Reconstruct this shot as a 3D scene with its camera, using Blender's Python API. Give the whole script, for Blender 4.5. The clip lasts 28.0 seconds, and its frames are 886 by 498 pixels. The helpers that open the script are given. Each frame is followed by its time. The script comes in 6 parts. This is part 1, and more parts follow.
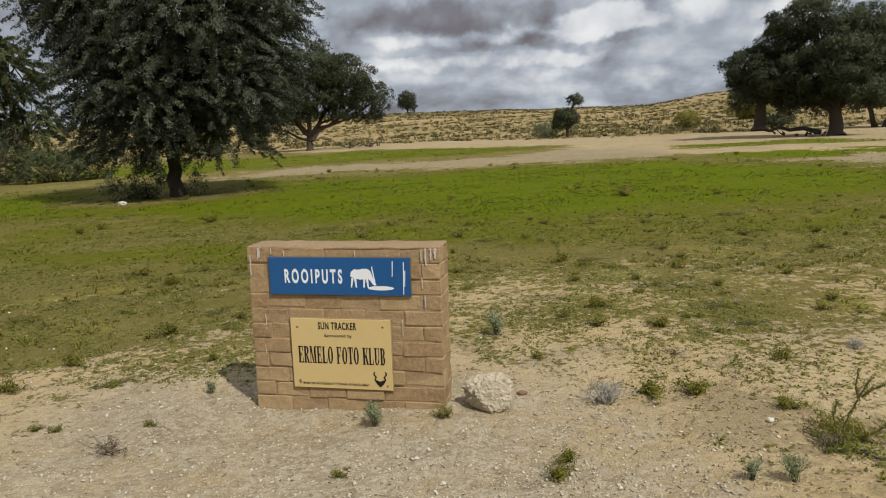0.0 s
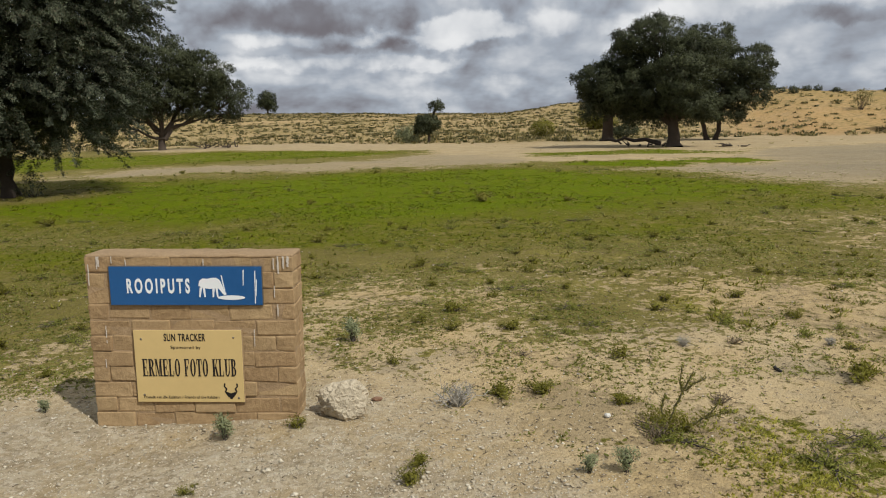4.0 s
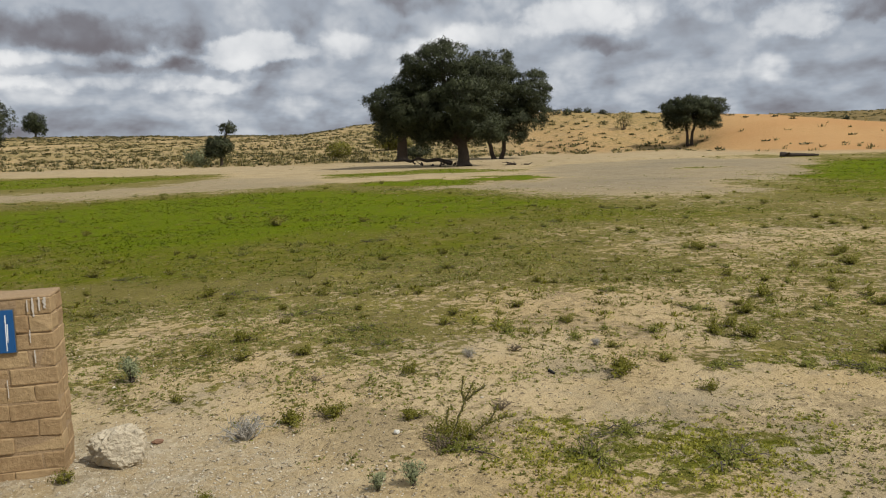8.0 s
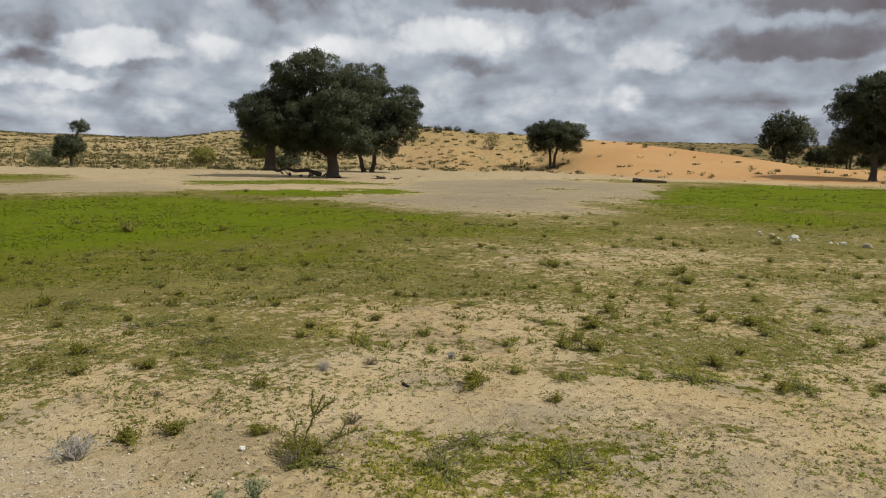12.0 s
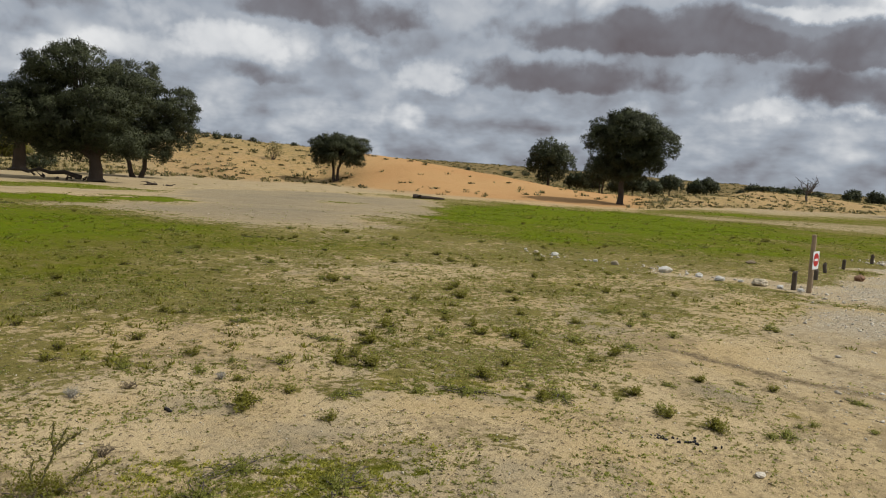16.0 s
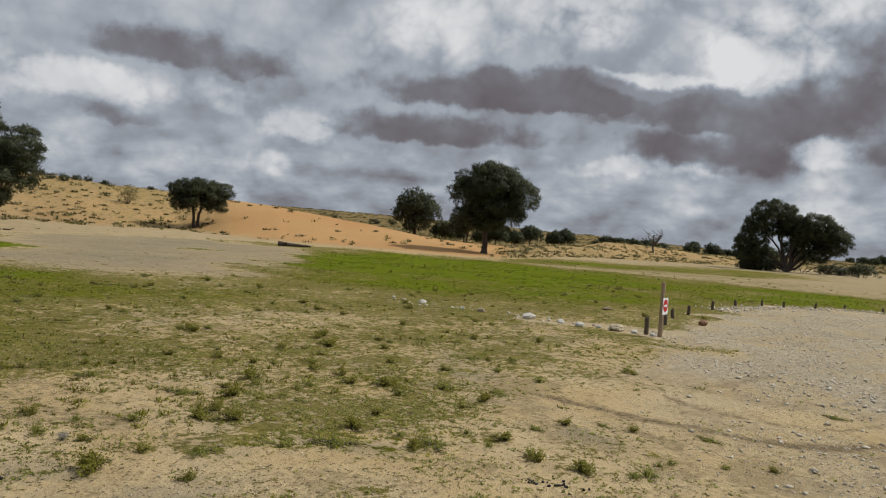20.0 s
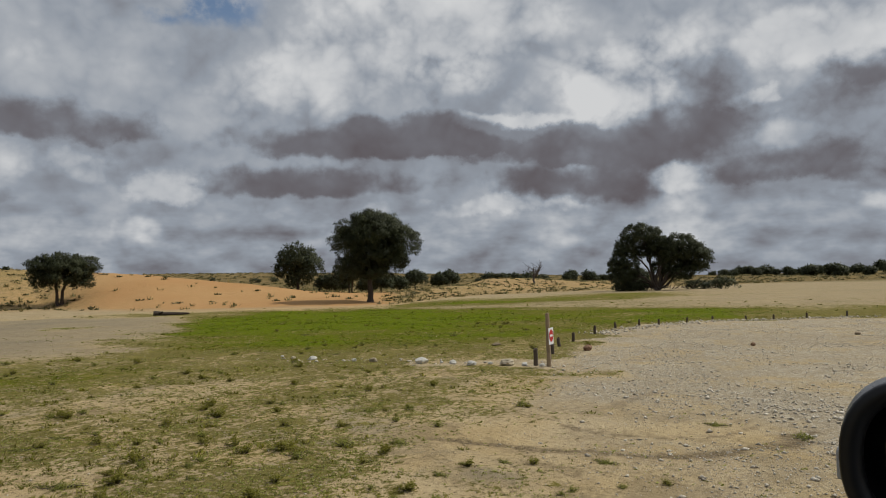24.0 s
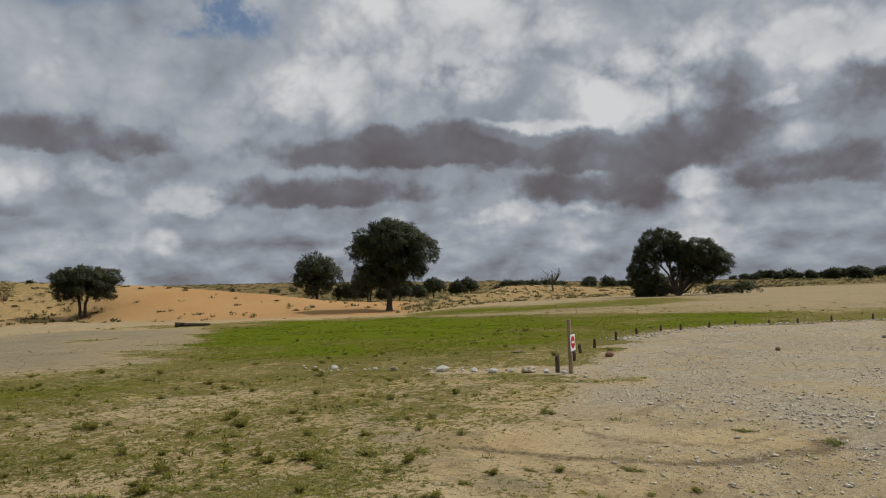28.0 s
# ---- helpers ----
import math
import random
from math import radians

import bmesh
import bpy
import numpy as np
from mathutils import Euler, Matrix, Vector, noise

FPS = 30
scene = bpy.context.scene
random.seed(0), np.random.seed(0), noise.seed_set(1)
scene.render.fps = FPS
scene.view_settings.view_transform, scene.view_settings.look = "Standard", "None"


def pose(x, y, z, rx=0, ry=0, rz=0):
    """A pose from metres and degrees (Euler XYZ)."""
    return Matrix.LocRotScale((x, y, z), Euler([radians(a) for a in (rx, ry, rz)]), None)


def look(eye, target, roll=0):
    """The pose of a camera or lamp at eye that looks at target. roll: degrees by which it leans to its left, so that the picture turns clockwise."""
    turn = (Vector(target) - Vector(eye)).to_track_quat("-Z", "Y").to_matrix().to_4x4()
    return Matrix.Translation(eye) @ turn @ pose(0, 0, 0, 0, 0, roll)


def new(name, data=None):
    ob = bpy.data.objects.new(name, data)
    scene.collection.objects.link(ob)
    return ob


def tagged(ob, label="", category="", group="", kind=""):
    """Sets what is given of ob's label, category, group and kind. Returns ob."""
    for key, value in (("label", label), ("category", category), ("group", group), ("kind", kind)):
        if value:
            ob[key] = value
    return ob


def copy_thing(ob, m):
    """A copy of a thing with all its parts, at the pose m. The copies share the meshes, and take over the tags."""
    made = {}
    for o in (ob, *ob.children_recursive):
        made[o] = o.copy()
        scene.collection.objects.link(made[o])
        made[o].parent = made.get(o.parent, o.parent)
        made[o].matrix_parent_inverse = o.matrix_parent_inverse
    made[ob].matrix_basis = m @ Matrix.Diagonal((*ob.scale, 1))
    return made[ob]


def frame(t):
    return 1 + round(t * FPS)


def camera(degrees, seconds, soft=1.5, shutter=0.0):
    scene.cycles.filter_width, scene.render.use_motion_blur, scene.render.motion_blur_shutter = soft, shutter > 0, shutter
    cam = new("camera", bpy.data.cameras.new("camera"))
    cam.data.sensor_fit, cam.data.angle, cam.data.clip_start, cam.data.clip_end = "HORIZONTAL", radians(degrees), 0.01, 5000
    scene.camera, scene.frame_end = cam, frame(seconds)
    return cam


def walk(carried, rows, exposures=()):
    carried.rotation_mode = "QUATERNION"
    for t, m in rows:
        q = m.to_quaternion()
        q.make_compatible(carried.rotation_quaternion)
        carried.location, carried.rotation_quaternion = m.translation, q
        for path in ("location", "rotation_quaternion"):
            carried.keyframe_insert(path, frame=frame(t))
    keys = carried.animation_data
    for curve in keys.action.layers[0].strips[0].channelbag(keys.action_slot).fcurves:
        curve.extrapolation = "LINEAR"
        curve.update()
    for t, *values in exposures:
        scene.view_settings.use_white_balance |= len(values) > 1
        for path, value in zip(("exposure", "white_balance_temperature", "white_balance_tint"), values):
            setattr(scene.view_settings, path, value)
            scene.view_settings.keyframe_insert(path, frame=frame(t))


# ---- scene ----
cam = camera(61.80, 28.0, soft=1.05)
PATH = [
    (0.0, pose(0.000, -0.000, 1.718, 80.59, 2.88, -0.00)),
    (0.5, pose(0.005, -0.002, 1.716, 80.56, 2.87, 0.16)),
    (1.0, pose(0.004, -0.001, 1.720, 80.40, 2.76, 0.15)),
    (1.5, pose(0.004, -0.001, 1.721, 80.40, 2.21, -0.37)),
    (2.0, pose(0.009, -0.002, 1.722, 80.50, 1.72, -1.23)),
    (2.5, pose(0.019, -0.003, 1.726, 80.51, 1.44, -2.88)),
    (3.0, pose(0.046, -0.013, 1.732, 80.49, 1.31, -6.67)),
    (3.5, pose(0.053, -0.029, 1.741, 80.44, 1.30, -8.97)),
    (5.5, pose(0.105, -0.068, 1.755, 81.17, 1.87, -16.76)),
    (6.0, pose(0.136, -0.077, 1.758, 81.60, 2.22, -20.19)),
    (6.5, pose(0.146, -0.081, 1.758, 81.56, 2.28, -21.70)),
    (7.0, pose(0.155, -0.097, 1.760, 81.61, 2.21, -23.16)),
    (7.5, pose(0.160, -0.109, 1.765, 81.56, 2.19, -24.53)),
    (8.0, pose(0.168, -0.120, 1.767, 81.66, 1.91, -25.85)),
    (8.5, pose(0.172, -0.127, 1.765, 81.73, 1.22, -27.10)),
    (9.0, pose(0.176, -0.132, 1.766, 81.67, 0.90, -27.87)),
    (9.5, pose(0.174, -0.132, 1.767, 81.83, 0.64, -28.42)),
    (10.0, pose(0.186, -0.135, 1.761, 82.10, -0.01, -29.78)),
    (10.5, pose(0.197, -0.147, 1.764, 82.28, -0.35, -31.18)),
    (11.0, pose(0.230, -0.143, 1.759, 82.48, -0.49, -32.99)),
    (11.5, pose(0.240, -0.149, 1.759, 82.61, -0.86, -34.61)),
    (13.5, pose(0.265, -0.175, 1.764, 82.67, -0.99, -40.12)),
    (14.0, pose(0.272, -0.163, 1.772, 82.88, -1.63, -43.34)),
    (14.5, pose(0.290, -0.136, 1.765, 83.04, -2.19, -46.09)),
    (15.0, pose(0.309, -0.136, 1.766, 83.13, -2.75, -48.59)),
    (15.5, pose(0.321, -0.134, 1.772, 83.71, -3.32, -50.54)),
    (16.0, pose(0.324, -0.141, 1.775, 84.29, -3.63, -52.20)),
    (16.5, pose(0.332, -0.143, 1.787, 84.81, -3.45, -53.58)),
    (17.0, pose(0.329, -0.140, 1.789, 85.77, -2.64, -55.26)),
    (17.5, pose(0.322, -0.121, 1.783, 86.39, -2.34, -55.57)),
    (18.0, pose(0.337, -0.094, 1.754, 86.32, -2.34, -55.88)),
    (18.5, pose(0.361, -0.082, 1.753, 86.56, -3.34, -57.49)),
    (19.0, pose(0.363, -0.078, 1.744, 87.02, -4.58, -60.05)),
    (19.5, pose(0.365, -0.077, 1.743, 87.32, -4.75, -60.90)),
    (20.0, pose(0.357, -0.075, 1.748, 88.76, -4.38, -62.49)),
    (20.5, pose(0.357, -0.072, 1.749, 89.09, -4.10, -63.91)),
    (22.5, pose(0.351, -0.101, 1.754, 90.99, -1.19, -66.98)),
    (23.0, pose(0.338, -0.109, 1.759, 91.93, 0.12, -69.62)),
    (23.5, pose(0.328, -0.105, 1.763, 91.93, 0.51, -71.11)),
    (24.0, pose(0.321, -0.093, 1.773, 92.61, 1.24, -71.37)),
    (24.5, pose(0.319, -0.079, 1.780, 92.97, 1.61, -71.65)),
    (25.0, pose(0.318, -0.070, 1.781, 92.95, 1.59, -71.76)),
    (25.5, pose(0.311, -0.068, 1.781, 92.92, 1.65, -71.92)),
    (26.0, pose(0.310, -0.063, 1.777, 93.06, 1.94, -72.03)),
    (26.5, pose(0.319, -0.056, 1.775, 93.12, 1.96, -72.16)),
    (27.0, pose(0.313, -0.056, 1.778, 93.12, 1.97, -72.11)),
    (27.5, pose(0.323, -0.042, 1.774, 93.16, 2.38, -71.87)),
    (28.0, pose(0.330, -0.047, 1.768, 93.27, 1.96, -69.96)),
]
walk(cam, PATH, exposures=((0.0, 0.0), (9.0, 0.0), (13.0, 0.03), (16.0, -0.08), (20.0, -0.18), (23.0, -0.35), (28.0, -0.38)))

# ---- light ----
SUN_AZ, SUN_EL = 144.0, 50.0          # bearing clockwise from +y, and height, in degrees


def sock(t, a, b):
    """Join a socket or a plain value to an input."""
    if isinstance(b, bpy.types.NodeSocket):
        t.links.new(b, a)
    else:
        a.default_value = b


def n_math(t, op, a, b=0.0, clamp=False):
    n = t.nodes.new("ShaderNodeMath")
    n.operation, n.use_clamp = op, clamp
    sock(t, n.inputs[0], a)
    sock(t, n.inputs[1], b)
    return n.outputs[0]


def n_vmath(t, op, a, b=(0, 0, 0), scale=1.0):
    n = t.nodes.new("ShaderNodeVectorMath")
    n.operation = op
    sock(t, n.inputs[0], a)
    sock(t, n.inputs[1], b)
    sock(t, n.inputs[3], scale)
    return n.outputs[0]


def rgba(c):
    return (*c, 1.0) if isinstance(c, tuple) and len(c) == 3 else c


def n_mix(t, f, a, b, blend="MIX"):
    n = t.nodes.new("ShaderNodeMix")
    n.data_type, n.blend_type = "RGBA", blend
    sock(t, n.inputs[0], f)
    sock(t, n.inputs[6], rgba(a))
    sock(t, n.inputs[7], rgba(b))
    return n.outputs[2]


def n_noise(t, vec, scale, detail=4.0, rough=0.55, warp=0.0):
    n = t.nodes.new("ShaderNodeTexNoise")
    sock(t, n.inputs["Vector"], vec)
    n.inputs["Scale"].default_value, n.inputs["Detail"].default_value = scale, detail
    n.inputs["Roughness"].default_value, n.inputs["Distortion"].default_value = rough, warp
    return n.outputs[0], n.outputs[1]


def n_range(t, v, a, b, c=0.0, d=1.0, smooth=True):
    n = t.nodes.new("ShaderNodeMapRange")
    n.interpolation_type = "SMOOTHSTEP" if smooth else "LINEAR"
    sock(t, n.inputs[0], v)
    for k, x in zip((1, 2, 3, 4), (a, b, c, d)):
        sock(t, n.inputs[k], x)
    return n.outputs[0]


def n_split(t, v):
    n = t.nodes.new("ShaderNodeSeparateXYZ")
    sock(t, n.inputs[0], v)
    return n.outputs


def n_join(t, x, y, z):
    n = t.nodes.new("ShaderNodeCombineXYZ")
    for k, v in enumerate((x, y, z)):
        sock(t, n.inputs[k], v)
    return n.outputs[0]


world = bpy.data.worlds.new("sky")
scene.world = world
world.use_nodes = True
wt = world.node_tree
wt.nodes.clear()
sky = wt.nodes.new("ShaderNodeTexSky")
sky.sky_type, sky.sun_disc = "NISHITA", False
sky.sun_elevation, sky.sun_rotation = radians(SUN_EL), radians(SUN_AZ)
way = wt.nodes.new("ShaderNodeTexCoord").outputs["Generated"]
wx, wy, wz = n_split(wt, way)
# bearing and height of a piece of sky, in degrees
az = n_math(wt, "MULTIPLY", n_math(wt, "ARCTAN2", wx, wy), 57.2958)
el = n_math(wt, "MULTIPLY", n_math(wt, "ARCSINE", wz), 57.2958)
tall = n_math(wt, "MULTIPLY", el, 1.1)


def wisp(scale, z, octaves=7.0, rough=0.6, warp=0.0, up=0.0, flat=1.0):
    """Cloud noise over bearing and height; up looks a little higher, flat draws it out sideways."""
    v = n_math(wt, "MULTIPLY", n_math(wt, "ADD", tall, up * 1.1), flat)
    return n_noise(wt, n_join(wt, az, v, z), scale, octaves, rough, warp)


ragged = wisp(0.19, 0.0, 7.0, 0.58)[1]
rx_, ry_, rz_ = n_split(wt, n_vmath(wt, "SUBTRACT", ragged, (0.5, 0.5, 0.5)))
az_r = n_math(wt, "ADD", az, n_math(wt, "MULTIPLY", rx_, 9.0))
el_r = n_math(wt, "ADD", el, n_math(wt, "MULTIPLY", ry_, 3.8))


def heap(clouds, sharp_base):
    """Sum of soft patches: bearing, height, half width, half height, strength; the underside is flatter than the top."""
    total = 0.0
    for a, e, w, h, k in clouds:
        u = n_math(wt, "DIVIDE", n_math(wt, "SUBTRACT", az_r, a), w)
        v = n_math(wt, "DIVIDE", n_math(wt, "SUBTRACT", el_r, e), h)
        v = n_math(wt, "MULTIPLY", v, n_range(wt, v, 0.1, -0.1, 1.0, sharp_base))
        r = n_math(wt, "ADD", n_math(wt, "MULTIPLY", u, u), n_math(wt, "MULTIPLY", v, v))
        total = n_math(wt, "ADD", total, n_range(wt, r, 2.1, 0.0, 0.0, k))
    return total


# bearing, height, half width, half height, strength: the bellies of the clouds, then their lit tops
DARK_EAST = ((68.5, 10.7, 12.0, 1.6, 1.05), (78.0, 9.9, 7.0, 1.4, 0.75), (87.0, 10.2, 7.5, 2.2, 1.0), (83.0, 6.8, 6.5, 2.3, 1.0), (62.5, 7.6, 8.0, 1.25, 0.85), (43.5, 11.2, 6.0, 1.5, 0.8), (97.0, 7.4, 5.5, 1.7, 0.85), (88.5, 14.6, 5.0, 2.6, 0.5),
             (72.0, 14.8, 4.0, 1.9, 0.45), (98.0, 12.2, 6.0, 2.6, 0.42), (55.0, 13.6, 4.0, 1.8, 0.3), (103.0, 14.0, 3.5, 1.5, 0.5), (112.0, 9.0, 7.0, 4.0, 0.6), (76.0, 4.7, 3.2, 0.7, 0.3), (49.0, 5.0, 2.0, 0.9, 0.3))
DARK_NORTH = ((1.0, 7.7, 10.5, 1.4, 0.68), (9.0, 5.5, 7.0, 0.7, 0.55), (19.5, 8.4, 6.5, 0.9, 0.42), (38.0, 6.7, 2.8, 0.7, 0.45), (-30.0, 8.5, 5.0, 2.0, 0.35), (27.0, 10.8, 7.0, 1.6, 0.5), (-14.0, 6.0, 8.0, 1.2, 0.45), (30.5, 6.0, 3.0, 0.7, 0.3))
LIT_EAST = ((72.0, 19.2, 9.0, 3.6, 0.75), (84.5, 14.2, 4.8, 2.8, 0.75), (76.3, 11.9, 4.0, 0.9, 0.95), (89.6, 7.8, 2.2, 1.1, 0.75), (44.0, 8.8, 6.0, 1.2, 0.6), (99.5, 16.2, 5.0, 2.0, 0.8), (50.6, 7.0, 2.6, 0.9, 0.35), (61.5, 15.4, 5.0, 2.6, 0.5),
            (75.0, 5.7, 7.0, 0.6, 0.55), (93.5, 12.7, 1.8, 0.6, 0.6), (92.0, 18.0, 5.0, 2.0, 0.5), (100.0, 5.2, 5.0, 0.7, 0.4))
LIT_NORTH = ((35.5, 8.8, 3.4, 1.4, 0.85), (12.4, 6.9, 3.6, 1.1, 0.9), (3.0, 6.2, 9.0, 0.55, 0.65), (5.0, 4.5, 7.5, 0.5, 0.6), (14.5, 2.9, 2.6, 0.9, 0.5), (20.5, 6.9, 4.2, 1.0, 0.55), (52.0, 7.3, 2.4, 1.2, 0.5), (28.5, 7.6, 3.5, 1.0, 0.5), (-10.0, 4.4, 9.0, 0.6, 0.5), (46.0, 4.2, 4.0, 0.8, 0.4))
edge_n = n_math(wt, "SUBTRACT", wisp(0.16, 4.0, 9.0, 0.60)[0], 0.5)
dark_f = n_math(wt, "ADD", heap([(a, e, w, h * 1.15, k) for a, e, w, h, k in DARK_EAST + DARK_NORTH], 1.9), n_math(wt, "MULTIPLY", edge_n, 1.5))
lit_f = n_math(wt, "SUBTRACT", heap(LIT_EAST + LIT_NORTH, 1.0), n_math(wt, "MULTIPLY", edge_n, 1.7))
# relief of the billows: what swells up towards the light is paler than its underside
def billow(scale, z, up=0.0):
    """Round heaps with creases between them, about 0 to 1."""
    total, amp = 0.0, 1.0
    for k in range(4):
        n = wisp(scale * 2.15 ** k, z + 3.7 * k, 0.0, 0.5, 0.0, up)[0]
        n = n_math(wt, "MULTIPLY", n_math(wt, "ABSOLUTE", n_math(wt, "SUBTRACT", n, 0.5)), 2.2 * amp)
        total = n_math(wt, "ADD", total, n)
        amp *= 0.5
    return total


puff = n_math(wt, "SUBTRACT", billow(0.14, 8.0), 0.36)
grain_ = n_math(wt, "SUBTRACT", wisp(0.21, 21.0, 9.0, 0.57)[0], 0.5)
soft_ = n_math(wt, "SUBTRACT", wisp(0.09, 15.0, 4.0, 0.5)[0], wisp(0.09, 15.0, 4.0, 0.5, up=2.2)[0])
rows_ = n_math(wt, "SUBTRACT", wisp(0.19, 6.0, 4.0, 0.5, flat=2.2)[0], wisp(0.19, 6.0, 4.0, 0.5, up=0.7, flat=2.2)[0])
low = n_range(wt, el, 9.0, 3.0)
tone = n_math(wt, "ADD", n_range(wt, el, 9.0, 17.0, 0.43, 0.50), n_math(wt, "MULTIPLY", soft_, 0.55))
tone = n_math(wt, "ADD", tone, n_math(wt, "ADD", n_math(wt, "MULTIPLY", puff, 0.20), n_math(wt, "MULTIPLY", grain_, 0.26)))
tone = n_math(wt, "ADD", tone, n_math(wt, "MULTIPLY", n_math(wt, "MULTIPLY", rows_, low), 0.75))
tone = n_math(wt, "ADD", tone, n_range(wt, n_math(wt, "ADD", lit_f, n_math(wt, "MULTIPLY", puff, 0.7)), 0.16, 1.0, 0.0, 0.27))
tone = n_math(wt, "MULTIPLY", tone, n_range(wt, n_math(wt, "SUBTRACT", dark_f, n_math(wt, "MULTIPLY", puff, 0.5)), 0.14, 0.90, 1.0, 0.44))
tone = n_math(wt, "MULTIPLY", tone, n_range(wt, el, -0.5, 4.0, 0.84, 1.0))
tone = n_math(wt, "MULTIPLY", tone, n_range(wt, az, 60.0, 5.0, 1.0, 1.08))
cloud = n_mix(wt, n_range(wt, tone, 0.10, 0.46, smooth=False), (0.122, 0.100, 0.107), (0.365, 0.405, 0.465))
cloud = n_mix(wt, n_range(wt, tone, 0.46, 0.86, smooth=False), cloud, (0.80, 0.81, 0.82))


def gap(a, e, w, h):
    """A rent in the cloud where the blue shows."""
    u = n_math(wt, "DIVIDE", n_math(wt, "SUBTRACT", az_r, a), w)
    v = n_math(wt, "DIVIDE", n_math(wt, "SUBTRACT", el_r, e), h)
    return n_range(wt, n_math(wt, "ADD", n_math(wt, "MULTIPLY", u, u), n_math(wt, "MULTIPLY", v, v)), 1.3, 0.0)


hole = n_math(wt, "MAXIMUM", gap(53.0, 20.6, 5.5, 1.9), gap(43.0, 22.5, 8.0, 2.4))
hole = n_math(wt, "MULTIPLY", hole, n_range(wt, edge_n, 0.12, -0.02))
cover = n_math(wt, "SUBTRACT", 1.0, hole)
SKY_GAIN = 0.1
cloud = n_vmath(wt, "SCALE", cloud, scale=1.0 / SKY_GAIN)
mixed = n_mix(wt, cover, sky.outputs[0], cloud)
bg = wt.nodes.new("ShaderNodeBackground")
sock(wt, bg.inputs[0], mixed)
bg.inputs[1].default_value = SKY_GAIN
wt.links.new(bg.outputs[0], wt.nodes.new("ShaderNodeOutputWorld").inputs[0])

sun = new("sun", bpy.data.lights.new("sun", "SUN"))
sun.data.energy, sun.data.angle, sun.data.color = 3.7, radians(1.0), (1.0, 0.965, 0.885)
sun.matrix_world = look((0, 0, 60), (-math.sin(radians(SUN_AZ)) * math.cos(radians(SUN_EL)) * 50,
                                     -math.cos(radians(SUN_AZ)) * math.cos(radians(SUN_EL)) * 50, 60 - 50 * math.sin(radians(SUN_EL))))

# ---- materials ----
def material(name):
    m = bpy.data.materials.new(name)
    m.use_nodes = True
    t = m.node_tree
    b = t.nodes["Principled BSDF"]
    return m, t, b


def n_bump(t, height, strength, dist, normal=None):
    n = t.nodes.new("ShaderNodeBump")
    n.inputs["Strength"].default_value, n.inputs["Distance"].default_value = strength, dist
    sock(t, n.inputs["Height"], height)
    if normal is not None:
        sock(t, n.inputs["Normal"], normal)
    return n.outputs[0]


def n_attr(t, name):
    n = t.nodes.new("ShaderNodeAttribute")
    n.attribute_name = name
    return n.outputs["Color"]


def where(t):
    return t.nodes.new("ShaderNodeTexCoord").outputs["Object"]


def plain(name, colour, rough=0.7, metal=0.0, grain=20.0, vary=0.25, bump=0.3, depth=0.004, spec=0.3, fine=4.0):
    """A surface with variation at two scales and fine relief."""
    m, t, b = material(name)
    v = where(t)
    big = n_noise(t, v, grain * 0.16, 3.0)[0]
    small = n_noise(t, v, grain * fine, 4.0, 0.65)[0]
    k = n_math(t, "ADD", n_math(t, "MULTIPLY", n_math(t, "SUBTRACT", big, 0.5), vary * 1.4),
               n_math(t, "ADD", n_math(t, "MULTIPLY", n_math(t, "SUBTRACT", small, 0.5), vary), 1.0))
    c = n_vmath(t, "SCALE", rgba(colour)[:3], scale=k)
    sock(t, b.inputs["Base Color"], c)
    sock(t, b.inputs["Roughness"], n_range(t, small, 0.2, 0.8, max(rough - 0.12, 0.03), min(rough + 0.12, 1.0)))
    b.inputs["Metallic"].default_value = metal
    b.inputs["Specular IOR Level"].default_value = spec
    sock(t, b.inputs["Normal"], n_bump(t, small, bump, depth))
    return m


def leafy(name, a, b_, dry=None, glow=0.35):
    """Leaves: each a little different, with light passing through."""
    m, t, b = material(name)
    rnd = t.nodes.new("ShaderNodeNewGeometry").outputs["Random Per Island"]
    c = n_mix(t, rnd, a, b_)
    patch = n_noise(t, where(t), 0.9, 3.0)[0]
    c = n_mix(t, n_range(t, patch, 0.35, 0.65, 0.0, 0.55), c, tuple(x * 0.62 for x in a))
    if dry:
        c = n_mix(t, n_range(t, rnd, 0.86, 0.93), c, dry)
    sock(t, b.inputs["Base Color"], c)
    b.inputs["Roughness"].default_value, b.inputs["Specular IOR Level"].default_value = 0.6, 0.25
    tr = t.nodes.new("ShaderNodeBsdfTranslucent")
    sock(t, tr.inputs[0], c)
    mix = t.nodes.new("ShaderNodeMixShader")
    mix.inputs[0].default_value = glow
    t.links.new(b.outputs[0], mix.inputs[1])
    t.links.new(tr.outputs[0], mix.inputs[2])
    t.links.new(mix.outputs[0], t.nodes["Material Output"].inputs[0])
    return m


